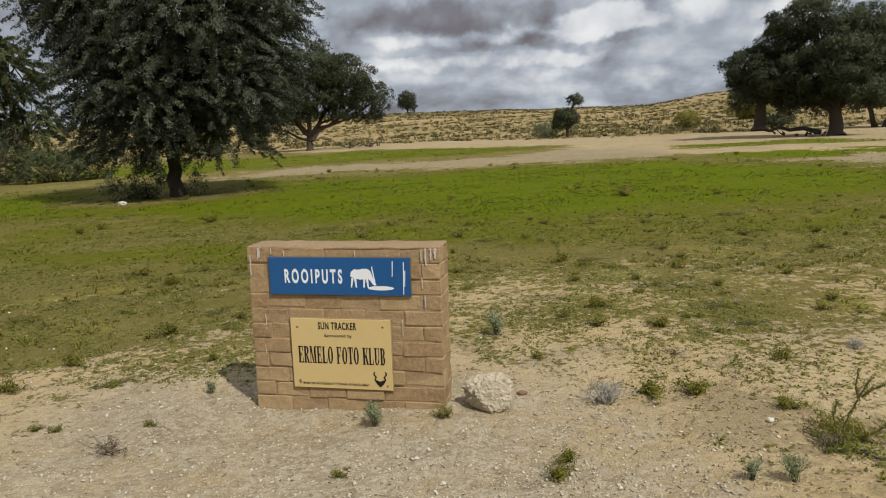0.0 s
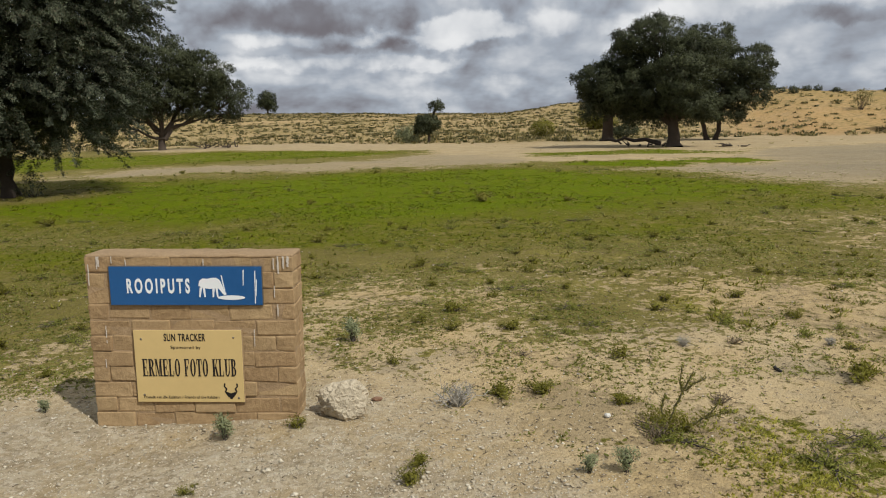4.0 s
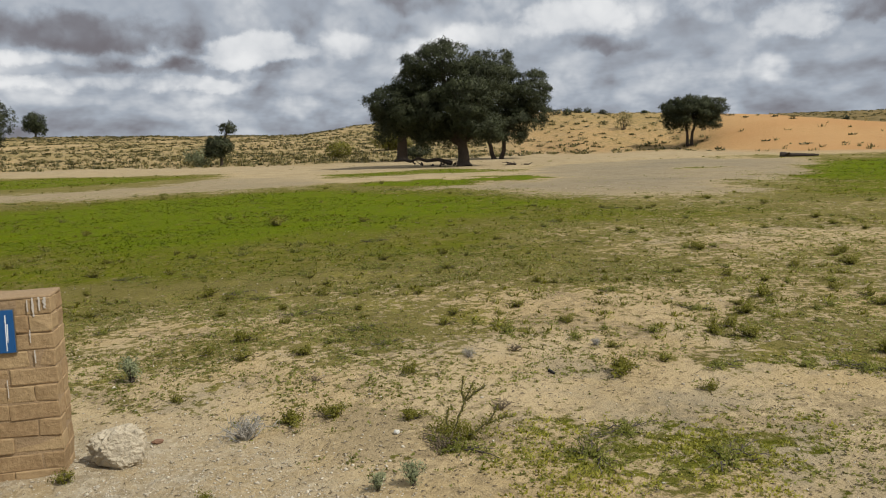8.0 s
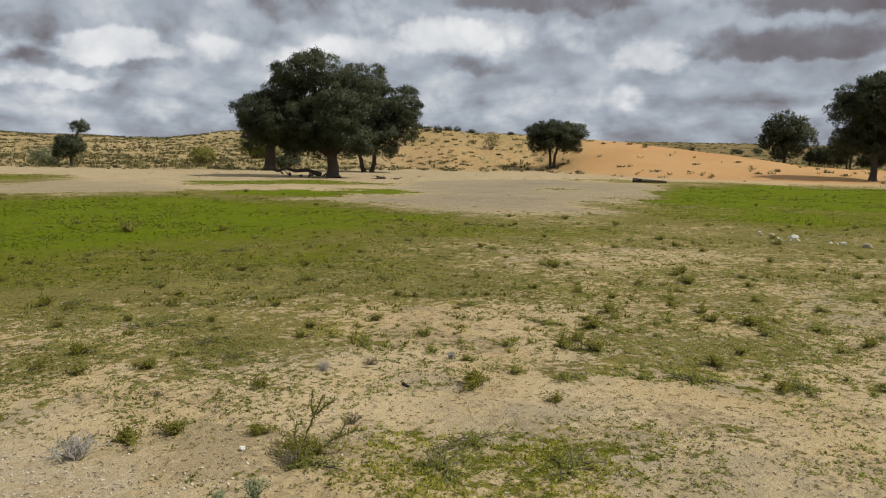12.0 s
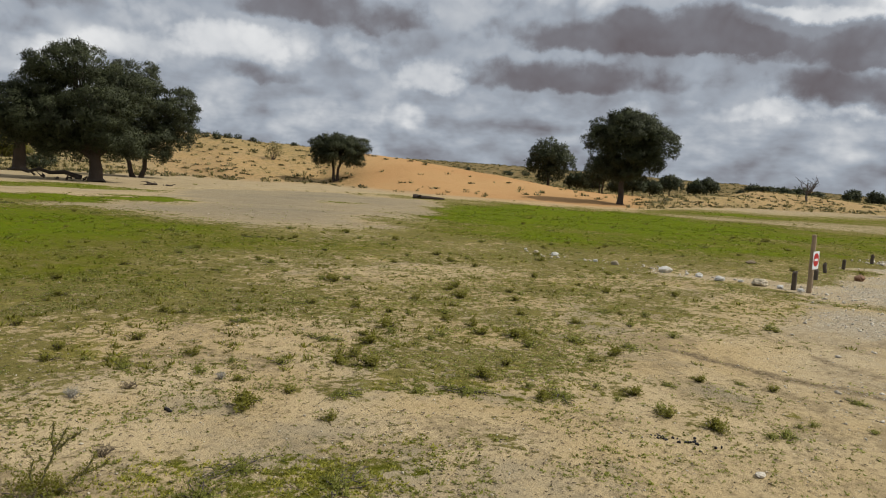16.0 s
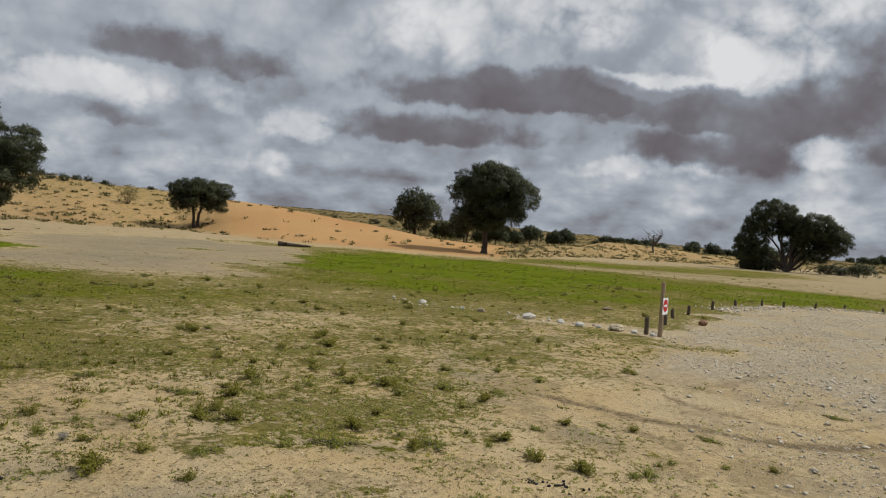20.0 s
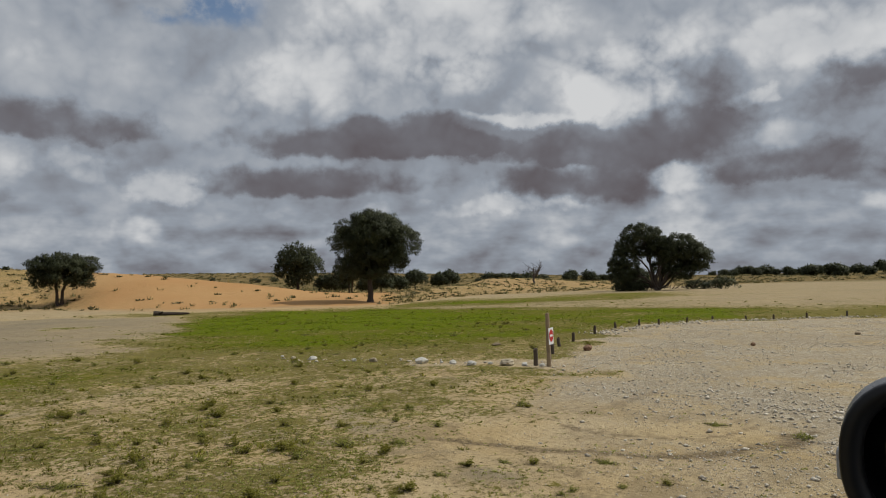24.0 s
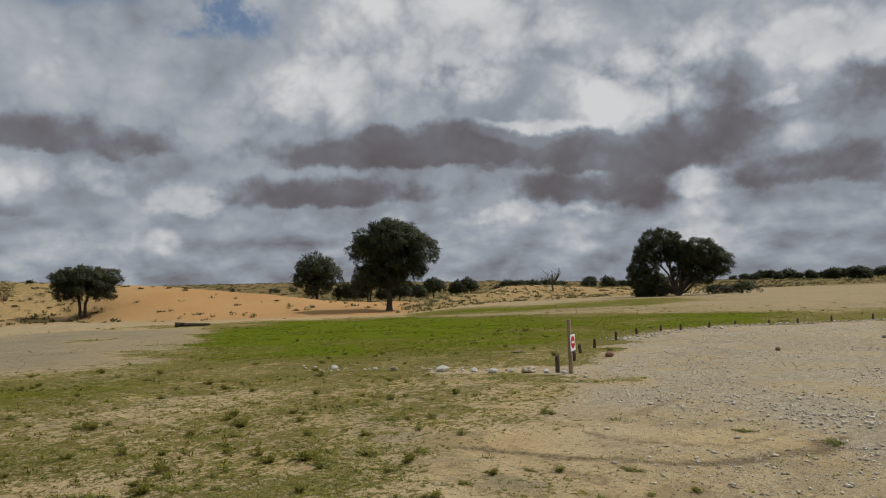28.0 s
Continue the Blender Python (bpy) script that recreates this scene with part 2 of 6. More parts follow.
def pieces(name, a, b_, rough=0.9, island=True, depth=0.004, grain=60.0):
    """Stones and bricks: each a tone of its own."""
    m, t, b = material(name)
    if island:
        rnd = t.nodes.new("ShaderNodeNewGeometry").outputs["Random Per Island"]
    else:
        rnd = t.nodes.new("ShaderNodeObjectInfo").outputs["Random"]
    v = t.nodes.new("ShaderNodeNewGeometry").outputs["Position"]
    big, small = n_noise(t, v, grain * 0.12, 3.0)[0], n_noise(t, v, grain, 5.0, 0.65)[0]
    c = n_mix(t, rnd, a, b_)
    c = n_mix(t, n_range(t, big, 0.3, 0.7, 0.0, 0.5), c, tuple(x * 0.72 for x in a))
    c = n_mix(t, n_range(t, small, 0.35, 0.75, 0.0, 0.45), c, tuple(min(x * 1.25, 0.9) for x in b_))
    sock(t, b.inputs["Base Color"], c)
    b.inputs["Roughness"].default_value, b.inputs["Specular IOR Level"].default_value = rough, 0.15
    sock(t, b.inputs["Normal"], n_bump(t, small, 0.7, depth))
    return m


def n_cells(t, v, scale):
    """A tone for each small stone of a stony surface."""
    n = t.nodes.new("ShaderNodeTexVoronoi")
    sock(t, n.inputs["Vector"], v)
    n.inputs["Scale"].default_value = scale
    return n_split(t, n.outputs["Color"])[0]


def ground_material():
    m, t, b = material("pan_ground")
    v = t.nodes.new("ShaderNodeNewGeometry").outputs["Position"]
    c1, c2 = n_attr(t, "cover_a"), n_attr(t, "cover_b")
    green, olive, pan = n_split(t, c1)
    gravel, orange, scrub = n_split(t, c2)
    rut, crumb, bushy = n_split(t, n_attr(t, "cover_c"))
    n1 = n_noise(t, v, 0.55, 5.0, 0.6, 0.3)[0]
    n2 = n_noise(t, v, 2.6, 6.0, 0.66, 0.4)[0]
    n3 = n_noise(t, v, 13.0, 5.0, 0.68)[0]
    n4 = n_noise(t, v, 70.0, 4.0, 0.7)[0]
    nd = n_noise(t, v, 0.05, 4.0, 0.55)[0]
    mid = n_math(t, "ADD", n_math(t, "MULTIPLY", n2, 0.55), n_math(t, "MULTIPLY", n3, 0.45))
    n5 = n_noise(t, n_vmath(t, "ADD", v, (3.0, 9.0, 1.0)), 6.0, 5.0, 0.7, 0.3)[0]
    speck = n_math(t, "ADD", n_math(t, "MULTIPLY", n1, 0.14), n_math(t, "ADD", n_math(t, "MULTIPLY", n2, 0.26), n_math(t, "ADD", n_math(t, "MULTIPLY", n5, 0.3), n_math(t, "MULTIPLY", n3, 0.3))))
    speck = n_math(t, "ADD", n_math(t, "MULTIPLY", n_math(t, "SUBTRACT", speck, 0.5), 4.6), 0.5)
    sand = n_mix(t, n_range(t, n1, 0.35, 0.65), (0.52, 0.415, 0.25), (0.59, 0.49, 0.33))
    sand = n_mix(t, n_range(t, n3, 0.5, 0.74, 0.0, 0.6), sand, (0.26, 0.19, 0.115))
    sand = n_mix(t, n_range(t, n4, 0.54, 0.70, 0.0, 0.7), sand, (0.64, 0.55, 0.41))
    sand = n_mix(t, n_range(t, n4, 0.44, 0.32, 0.0, 0.55), sand, (0.27, 0.205, 0.125))
    chips, coarse = n_cells(t, v, 38.0), n_cells(t, v, 15.0)
    grit = n_mix(t, n_range(t, n2, 0.35, 0.65), (0.35, 0.305, 0.235), (0.47, 0.425, 0.345))
    grit = n_mix(t, n_range(t, chips, 0.5, 0.95, 0.0, 0.6), grit, (0.64, 0.61, 0.57))
    grit = n_mix(t, n_range(t, coarse, 0.8, 0.92, 0.0, 0.5), grit, (0.60, 0.57, 0.50))
    grit = n_mix(t, n_range(t, coarse, 0.2, 0.1, 0.0, 0.35), grit, (0.16, 0.14, 0.11))
    grit = n_mix(t, n_range(t, n4, 0.52, 0.7, 0.0, 0.7), grit, (0.66, 0.61, 0.52))
    grit = n_mix(t, n_range(t, n_noise(t, v, 26.0, 4.0, 0.7)[0], 0.47, 0.36, 0.0, 0.6), grit, (0.20, 0.165, 0.12))
    grit = n_mix(t, n_range(t, n3, 0.55, 0.75, 0.0, 0.4), grit, (0.21, 0.18, 0.14))
    c = n_mix(t, n_math(t, "MULTIPLY", gravel, n_range(t, n_math(t, "ADD", n_math(t, "MULTIPLY", n1, 0.6), n_math(t, "MULTIPLY", n2, 0.4)), 0.37, 0.53, 0.3, 1.0), clamp=True), sand, grit)
    c = n_mix(t, n_math(t, "MULTIPLY", rut, n_range(t, n3, 0.3, 0.6, 0.35, 1.0), clamp=True), c, (0.17, 0.135, 0.095))
    c = n_mix(t, n_math(t, "MULTIPLY", crumb, n_range(t, n_math(t, "ADD", n2, n_math(t, "MULTIPLY", n3, 0.5)), 0.70, 0.88, 0.0, 0.42), clamp=True), c, (0.21, 0.17, 0.12))
    clay = n_mix(t, n_range(t, n2, 0.35, 0.65), (0.235, 0.208, 0.165), (0.295, 0.268, 0.215))
    c = n_mix(t, pan, c, clay)
    dune = n_mix(t, n_range(t, nd, 0.35, 0.65), (0.505, 0.30, 0.15), (0.55, 0.36, 0.19))
    dune = n_mix(t, n_range(t, n2, 0.3, 0.7, 0.0, 0.35), dune, (0.46, 0.29, 0.145))
    c = n_mix(t, orange, c, dune)
    straw = n_mix(t, n_range(t, n1, 0.35, 0.65), (0.27, 0.22, 0.085), (0.15, 0.145, 0.05))
    straw_f = n_math(t, "MULTIPLY", scrub, n_range(t, n_math(t, "ADD", mid, n_math(t, "MULTIPLY", nd, 0.25)), 0.54, 0.70, 0.1, 0.85))
    c = n_mix(t, straw_f, c, straw)
    heath = n_mix(t, n_range(t, n_noise(t, v, 0.35, 4.0, 0.6)[0], 0.38, 0.6), (0.075, 0.07, 0.032), (0.23, 0.175, 0.085))
    c = n_mix(t, n_math(t, "MULTIPLY", bushy, 0.8), c, heath)
    # low plants, patchy: the denser the cover the fewer gaps
    open_ = n_math(t, "MULTIPLY", n_math(t, "SUBTRACT", 1.0, gravel, clamp=True), n_math(t, "SUBTRACT", 1.0, n_math(t, "MAXIMUM", orange, pan), clamp=True))
    stale = n_math(t, "ADD", n_math(t, "MULTIPLY", n_noise(t, v, 0.8, 6.0, 0.68, 0.6)[0], 0.7), n_math(t, "MULTIPLY", n3, 0.3))
    c = n_mix(t, n_math(t, "MULTIPLY", open_, n_range(t, stale, 0.495, 0.585, 0.0, 0.55)), c, n_mix(t, n3, (0.165, 0.135, 0.085), (0.32, 0.265, 0.18)))
    ash = n_noise(t, n_vmath(t, "ADD", v, (31.0, 17.0, 5.0)), 0.5, 6.0, 0.66, 0.5)[0]
    c = n_mix(t, n_math(t, "MULTIPLY", open_, n_range(t, ash, 0.55, 0.66, 0.0, 0.5)), c, n_mix(t, n3, (0.22, 0.205, 0.17), (0.38, 0.355, 0.295)))
    loam = n_mix(t, n_range(t, n5, 0.35, 0.65), (0.215, 0.18, 0.125), (0.40, 0.335, 0.225))
    c = n_mix(t, n_range(t, n_math(t, "ADD", olive, n_math(t, "MULTIPLY", n_math(t, "SUBTRACT", n1, 0.5), 1.2)), 0.35, 0.95, 0.0, 0.6), c, loam)
    dull = n_mix(t, n_range(t, n4, 0.3, 0.7), (0.105, 0.105, 0.014), (0.195, 0.18, 0.04))
    tone = n_noise(t, n_vmath(t, "ADD", v, (7.0, 3.0, 0.0)), 1.1, 5.0, 0.65, 0.4)[0]
    dull = n_mix(t, n_range(t, tone, 0.52, 0.66, 0.0, 0.8), dull, n_mix(t, n3, (0.17, 0.165, 0.018), (0.285, 0.265, 0.05)))
    dull = n_mix(t, n_range(t, n3, 0.52, 0.68, 0.0, 0.65), dull, (0.065, 0.062, 0.018))
    lack = n_math(t, "SUBTRACT", 1.0, olive)
    of = n_range(t, n_math(t, "SUBTRACT", speck, lack), -0.03, 0.12, 0.0, 0.82)
    c = n_mix(t, of, c, dull)
    lush = n_mix(t, n_range(t, n_math(t, "ADD", green, n_math(t, "MULTIPLY", n_math(t, "SUBTRACT", n1, 0.5), 0.5)), 0.45, 0.95), (0.135, 0.142, 0.014), (0.118, 0.176, 0.0))
    lush = n_mix(t, n_range(t, n_math(t, "ADD", n_math(t, "MULTIPLY", n3, 0.5), n_math(t, "MULTIPLY", n2, 0.5)), 0.5, 0.62, 0.0, 0.8), lush, (0.055, 0.075, 0.003))
    lush = n_mix(t, n_range(t, n2, 0.47, 0.36, 0.0, 0.75), lush, (0.175, 0.185, 0.012))
    lush = n_mix(t, n_range(t, n_math(t, "ADD", n_math(t, "MULTIPLY", n2, 0.6), n_math(t, "MULTIPLY", n4, 0.4)), 0.52, 0.62, 0.0, 0.7), lush, (0.20, 0.175, 0.06))
    lack_g = n_math(t, "SUBTRACT", 1.0, n_math(t, "MULTIPLY", green, 1.05))
    gf = n_range(t, n_math(t, "SUBTRACT", speck, lack_g), -0.12, 0.14, 0.0, 0.95)
    c = n_mix(t, gf, c, lush)
    c = n_vmath(t, "MULTIPLY", c, (0.855, 0.800, 0.690))
    sock(t, b.inputs["Base Color"], c)
    b.inputs["Roughness"].default_value, b.inputs["Specular IOR Level"].default_value = 0.95, 0.03
    h = n_math(t, "ADD", n_math(t, "MULTIPLY", n3, 0.6), n_math(t, "MULTIPLY", n4, 0.25))
    sock(t, b.inputs["Normal"], n_bump(t, n_math(t, "ADD", h, n_math(t, "MULTIPLY", n2, 0.8)), 1.0, 0.055))
    return m


M_GROUND = ground_material()
M_BARK = plain("thorn_bark", (0.062, 0.047, 0.036), 0.95, grain=9, vary=0.6, bump=0.9, depth=0.03)
M_DEAD = plain("dead_wood", (0.10, 0.082, 0.068), 0.95, grain=14, vary=0.5, bump=0.8, depth=0.01)
M_STEM = plain("mossy_stem", (0.15, 0.135, 0.062), 0.9, grain=40, vary=0.5)
M_GREYTWIG = plain("grey_twig", (0.34, 0.315, 0.27), 0.9, grain=40, vary=0.4)
M_LEAF_OLD = leafy("dark_leaf", (0.038, 0.046, 0.022), (0.10, 0.112, 0.048), glow=0.22)
M_LEAF_NEAR = leafy("feathery_leaf", (0.036, 0.045, 0.026), (0.15, 0.17, 0.104), (0.13, 0.115, 0.075), glow=0.2)
M_LEAF_FRESH = leafy("fresh_leaf", (0.065, 0.08, 0.03), (0.135, 0.152, 0.056), glow=0.25)
M_SHRUB = leafy("shrub_leaf", (0.175, 0.17, 0.022), (0.31, 0.29, 0.05), (0.33, 0.27, 0.12), glow=0.45)
M_SHRUB_GREY = leafy("grey_green_leaf", (0.27, 0.30, 0.16), (0.41, 0.43, 0.25), glow=0.45)
M_SPROUT = leafy("sprout_leaf", (0.21, 0.235, 0.035), (0.36, 0.35, 0.09), (0.44, 0.36, 0.17), glow=0.45)
M_WEED = leafy("weed_leaf", (0.15, 0.145, 0.016), (0.33, 0.31, 0.04), (0.25, 0.2, 0.09), glow=0.3)
M_LUSH = leafy("lush_leaf", (0.075, 0.11, 0.004), (0.235, 0.265, 0.016))
M_MOSS = leafy("mat_leaf", (0.32, 0.31, 0.035), (0.48, 0.44, 0.085), glow=0.45)
M_STRAW = leafy("straw_grass", (0.24, 0.20, 0.075), (0.14, 0.135, 0.05), (0.40, 0.31, 0.13))
M_SCRUB = leafy("dune_scrub", (0.085, 0.08, 0.03), (0.15, 0.135, 0.05), (0.26, 0.20, 0.09))
M_PEBBLE = pieces("pebble", (0.32, 0.265, 0.185), (0.66, 0.595, 0.475))
M_RUBBLE = pieces("pale_rubble", (0.36, 0.31, 0.24), (0.70, 0.64, 0.54))
M_LITTER = pieces("dry_litter", (0.10, 0.08, 0.055), (0.27, 0.21, 0.14))
M_ROCK = pieces("calcrete", (0.36, 0.30, 0.21), (0.56, 0.49, 0.37), island=False, depth=0.03, grain=34)
M_WHITE = pieces("whitewashed_stone", (0.50, 0.48, 0.43), (0.66, 0.64, 0.59), island=False, depth=0.01)
M_RED_STONE = pieces("red_stone", (0.19, 0.11, 0.07), (0.25, 0.15, 0.095), island=False)
M_BRICK = pieces("washed_brick", (0.29, 0.19, 0.10), (0.40, 0.285, 0.155), island=False, grain=30, depth=0.012)
M_MORTAR = pieces("washed_mortar", (0.29, 0.20, 0.115), (0.36, 0.255, 0.15), island=False, grain=40, depth=0.01)
M_LIME = plain("lime_stain", (0.52, 0.47, 0.41), 0.95, grain=60)
M_BLUE = plain("blue_plate", (0.012, 0.085, 0.245), 0.42, grain=9, vary=0.22, bump=0.05, spec=0.4)
M_CREAM = plain("cream_plate", (0.58, 0.43, 0.19), 0.5, grain=6, vary=0.12, bump=0.05, spec=0.35)
M_LETTER = plain("white_letter", (0.74, 0.76, 0.78), 0.5, grain=20, vary=0.1, bump=0.02)
M_INK = plain("black_letter", (0.014, 0.012, 0.012), 0.5, grain=20, vary=0.1, bump=0.02)
M_SCREW = plain("screw", (0.25, 0.22, 0.18), 0.45, 0.8, grain=60)
M_POST = plain("weathered_post", (0.095, 0.074, 0.056), 0.9, grain=24, vary=0.5, bump=0.6)
M_POST_PALE = plain("pale_post", (0.30, 0.225, 0.15), 0.9, grain=24, vary=0.5, bump=0.6)
M_RED = plain("red_sign", (0.45, 0.02, 0.018), 0.45, grain=12, vary=0.15, bump=0.03)
M_BLACK = plain("black_plastic", (0.008, 0.008, 0.009), 0.38, grain=80, vary=0.2, bump=0.1, depth=0.0005)
M_SILVER = plain("grey_paint", (0.16, 0.165, 0.17), 0.35, 0.3, grain=40, vary=0.06, bump=0.02, depth=0.0005)
M_GLASS = plain("mirror_glass", (0.10, 0.105, 0.11), 0.06, 1.0, grain=4, vary=0.05, bump=0.0)
M_LENS = plain("indicator_lens", (0.35, 0.36, 0.37), 0.2, grain=30, vary=0.1, bump=0.05, depth=0.0005)
M_TYRE = plain("tyre_rubber", (0.02, 0.02, 0.02), 0.85, grain=30)
M_WINDOW = plain("dark_window", (0.02, 0.023, 0.025), 0.08, grain=3, vary=0.05, bump=0.0, spec=0.6)

# ---- building tools ----
def np_mesh(name, verts, faces, mat, smooth=False):
    """A mesh from arrays; faces is a list of index arrays, one for each corner count."""
    me = bpy.data.meshes.new(name)
    verts = np.asarray(verts, dtype=np.float32)
    me.vertices.add(len(verts))
    me.vertices.foreach_set("co", verts.ravel())
    loops = np.concatenate([f.ravel() for f in faces]).astype(np.int32)
    sizes = np.concatenate([np.full(len(f), f.shape[1]) for f in faces])
    me.loops.add(len(loops))
    me.loops.foreach_set("vertex_index", loops)
    me.polygons.add(len(sizes))
    me.polygons.foreach_set("loop_start", np.concatenate([[0], np.cumsum(sizes)[:-1]]).astype(np.int32))
    if smooth:
        me.polygons.foreach_set("use_smooth", np.ones(len(sizes), dtype=bool))
    me.update(calc_edges=True)
    me.validate()
    me.materials.append(mat)
    return me


def np_part(name, verts, faces, mat, parent=None, label="", smooth=False):
    ob = new(name, np_mesh(name, verts, faces, mat, smooth))
    ob.parent = parent
    return tagged(ob, label)


def part(name, bm, mat, parent=None, label="", smooth=False):
    """Link a bmesh as one mesh object under a thing or a part."""
    me = bpy.data.meshes.new(name)
    bm.to_mesh(me)
    bm.free()
    if smooth:
        me.polygons.foreach_set("use_smooth", np.ones(len(me.polygons), dtype=bool))
    me.materials.append(mat)
    ob = new(name, me)
    ob.parent = parent
    return tagged(ob, label)


def empty(name, m, label, category, group="", kind=""):
    ob = new(name)
    ob.empty_display_size = 0.1
    ob.matrix_world = m
    return tagged(ob, label, category, group, kind)


def hashed(i, j, seed):
    v = np.sin(i * 127.1 + j * 311.7 + seed * 74.7) * 43758.5453
    return v - np.floor(v)


def vnoise(x, y, seed=0):
    i, j = np.floor(x), np.floor(y)
    u, v = x - i, y - j
    u, v = u * u * (3 - 2 * u), v * v * (3 - 2 * v)
    a, b = hashed(i, j, seed), hashed(i + 1, j, seed)
    c, d = hashed(i, j + 1, seed), hashed(i + 1, j + 1, seed)
    return (a + (b - a) * u) * (1 - v) + (c + (d - c) * u) * v


def fbm(x, y, octaves=4, seed=0):
    x, y = np.asarray(x, dtype=float), np.asarray(y, dtype=float)
    total, amp, norm = 0.0, 1.0, 0.0
    for k in range(octaves):
        total = total + amp * vnoise(x, y, seed + k * 3.1)
        norm += amp
        x, y, amp = x * 2.03 + 11.3, y * 2.03 - 7.7, amp * 0.5
    return total / norm


def step(a, b, v):
    t = np.clip((v - a) / (b - a), 0.0, 1.0)
    return t * t * (3 - 2 * t)


# ---- the lie of the land ----
# by bearing: where the dunes begin, how far and how high their crest stands, and the ridge behind
BEARING = [-180, -60, -35, -20, -7, 3, 9, 15, 20, 27, 33, 36, 40, 43, 46, 50, 53, 57, 61, 64, 67, 75, 82, 93, 102, 130, 180]
FOOT = [150, 90, 80, 88, 95, 88, 78, 70, 72, 80, 86, 82, 84, 88, 79, 70, 67, 66, 64, 64, 66, 110, 125, 190, 260, 200, 150]
CREST = [300, 280, 260, 250, 250, 250, 250, 240, 200, 140, 118, 114, 110, 107, 104, 99, 95, 90, 84, 78, 73, 150, 180, 300, 300, 300, 300]
RISE = [0.8, 0.9, 0.9, 1.2, 1.15, 1.04, 0.83, 0.85, 1.23, 1.8, 2.1, 2.12, 1.68, 1.42, 1.27, 1.03, 0.64, 0.18, -0.44, -0.9, -1.35, 0.1, 0.0, 0.05, 0.1, 0.6, 0.8]
BEHIND = [0.8, 0.9, 0.9, 1.1, 1.05, 0.95, 0.75, 0.75, 0.8, 0.9, 0.95, 0.95, 0.95, 0.95, 1.0, 1.08, 1.06, 1.02, 0.95, 0.9, 0.85, 0.6, 0.32, 0.12, 0.2, 0.6, 0.8]


def bearing(x, y):
    return np.degrees(np.arctan2(x, y))


def lie(x, y):
    """Height of the ground."""
    x, y = np.asarray(x, dtype=float), np.asarray(y, dtype=float)
    d, a = np.hypot(x, y), bearing(x, y)
    foot, crest = np.interp(a, BEARING, FOOT), np.interp(a, BEARING, CREST)
    top = 1.75 + crest * np.tan(np.radians(np.interp(a, BEARING, RISE)))
    back = 1.75 + 340.0 * np.tan(np.radians(np.interp(a, BEARING, BEHIND)))
    k = np.clip((d - foot) / (crest - foot), 0, 1)
    z = top * (0.55 * k + 0.45 * step(0, 1, k))
    over = np.clip((d - crest) / 40.0, 0, 1)
    z = np.where(d > crest, top - over * np.maximum(top * 0.45, 0.0) * (1 - step(250, 340, d)), z)
    z = np.maximum(z, back * step(np.clip(crest, 180, 305), 345, d))
    z = np.where(d > 345, back - (d - 345) * 0.004, z)
    roll = (fbm(x / 9.0, y / 9.0, 3, 5) - 0.5) * np.clip(d / 60, 0, 1) * 0.22
    hump = (fbm(x / 22.0, y / 22.0, 4, 9) - 0.5) * 2.0 * step(0.1, 0.6, k) * (1 - step(57, 49, a) * 0 - 0.6 * step(40, 46, a) * (1 - step(64, 70, a)))
    near = (fbm(x * 0.9, y * 0.9, 4, 2) - 0.5) * 0.07 + (fbm(x * 5, y * 5, 3, 4) - 0.5) * 0.022 * np.clip(1.5 - d / 20, 0, 1)
    return z + roll + hump + near


def polygon(x, y, pts, soft):
    """1 inside a closed outline, 0 outside, blending over soft metres."""
    inside, dist = np.zeros(x.shape, dtype=bool), np.full(x.shape, 1e9)
    for (ax, ay), (bx, by) in zip(pts, pts[1:] + pts[:1]):
        if ay != by:
            inside ^= ((ay > y) != (by > y)) & (x < (bx - ax) * (y - ay) / (by - ay) + ax)
        ex, ey = bx - ax, by - ay
        k = np.clip(((x - ax) * ex + (y - ay) * ey) / (ex * ex + ey * ey), 0, 1)
        dist = np.minimum(dist, np.hypot(x - ax - k * ex, y - ay - k * ey))
    return step(-soft, soft, np.where(inside, dist, -dist))


LUSH = [(-17, 18), (-8, 17), (-3, 13), (-1.2, 13.4), (1.2, 12), (3.2, 12.4), (4.9, 13), (7.4, 14), (11, 14.8), (12.9, 16.7), (12.5, 19), (11.4, 24), (8.8, 29.7), (6, 29.3), (0, 29.3), (-2.3, 27.6), (-7, 27.5), (-10.6, 26), (-17, 27)]
LUSH_FAR = [(-24, 40), (-24, 56), (-13.6, 58), (-7, 63), (3, 57), (7.4, 48), (2.3, 43.3), (-7, 41.3), (-12, 36)]
LUSH_RIGHT = [(19, 9.5), (18.5, 13.5), (24, 19.5), (34, 26.5), (46, 30.5), (58, 26.5), (70, 20), (98, 9), (98, 1), (64, 3), (50, -3), (50, -16), (41, -18), (37, -8), (34.5, -2.5), (30, 3), (22, 5)]
LUSH_NEAR = [(-13, 12.5), (-4, 9.0), (0, 8.8), (2.5, 8.5), (5, 9.0), (9, 10.4), (14.5, 11), (15.6, 13.8), (12, 16), (0, 14), (-8, 17)]
# green strip by the huge camelthorn; part of it is tree shade painted as green
GREEN_SHADE_STRIP = [(11.3, 36.4), (13.9, 42.6), (19.6, 43.5), (23.5, 37.5), (21.5, 34), (17, 37)]
STRIP_B = [(10.5, 29.1), (12.8, 31.4), (15.6, 31.4), (19.5, 30.4), (18.5, 27.4), (15.1, 26.8), (12.4, 26)]
STRIP_C = [(26.6, 28.4), (28.9, 27.8), (28.7, 26.6), (26.8, 27)]
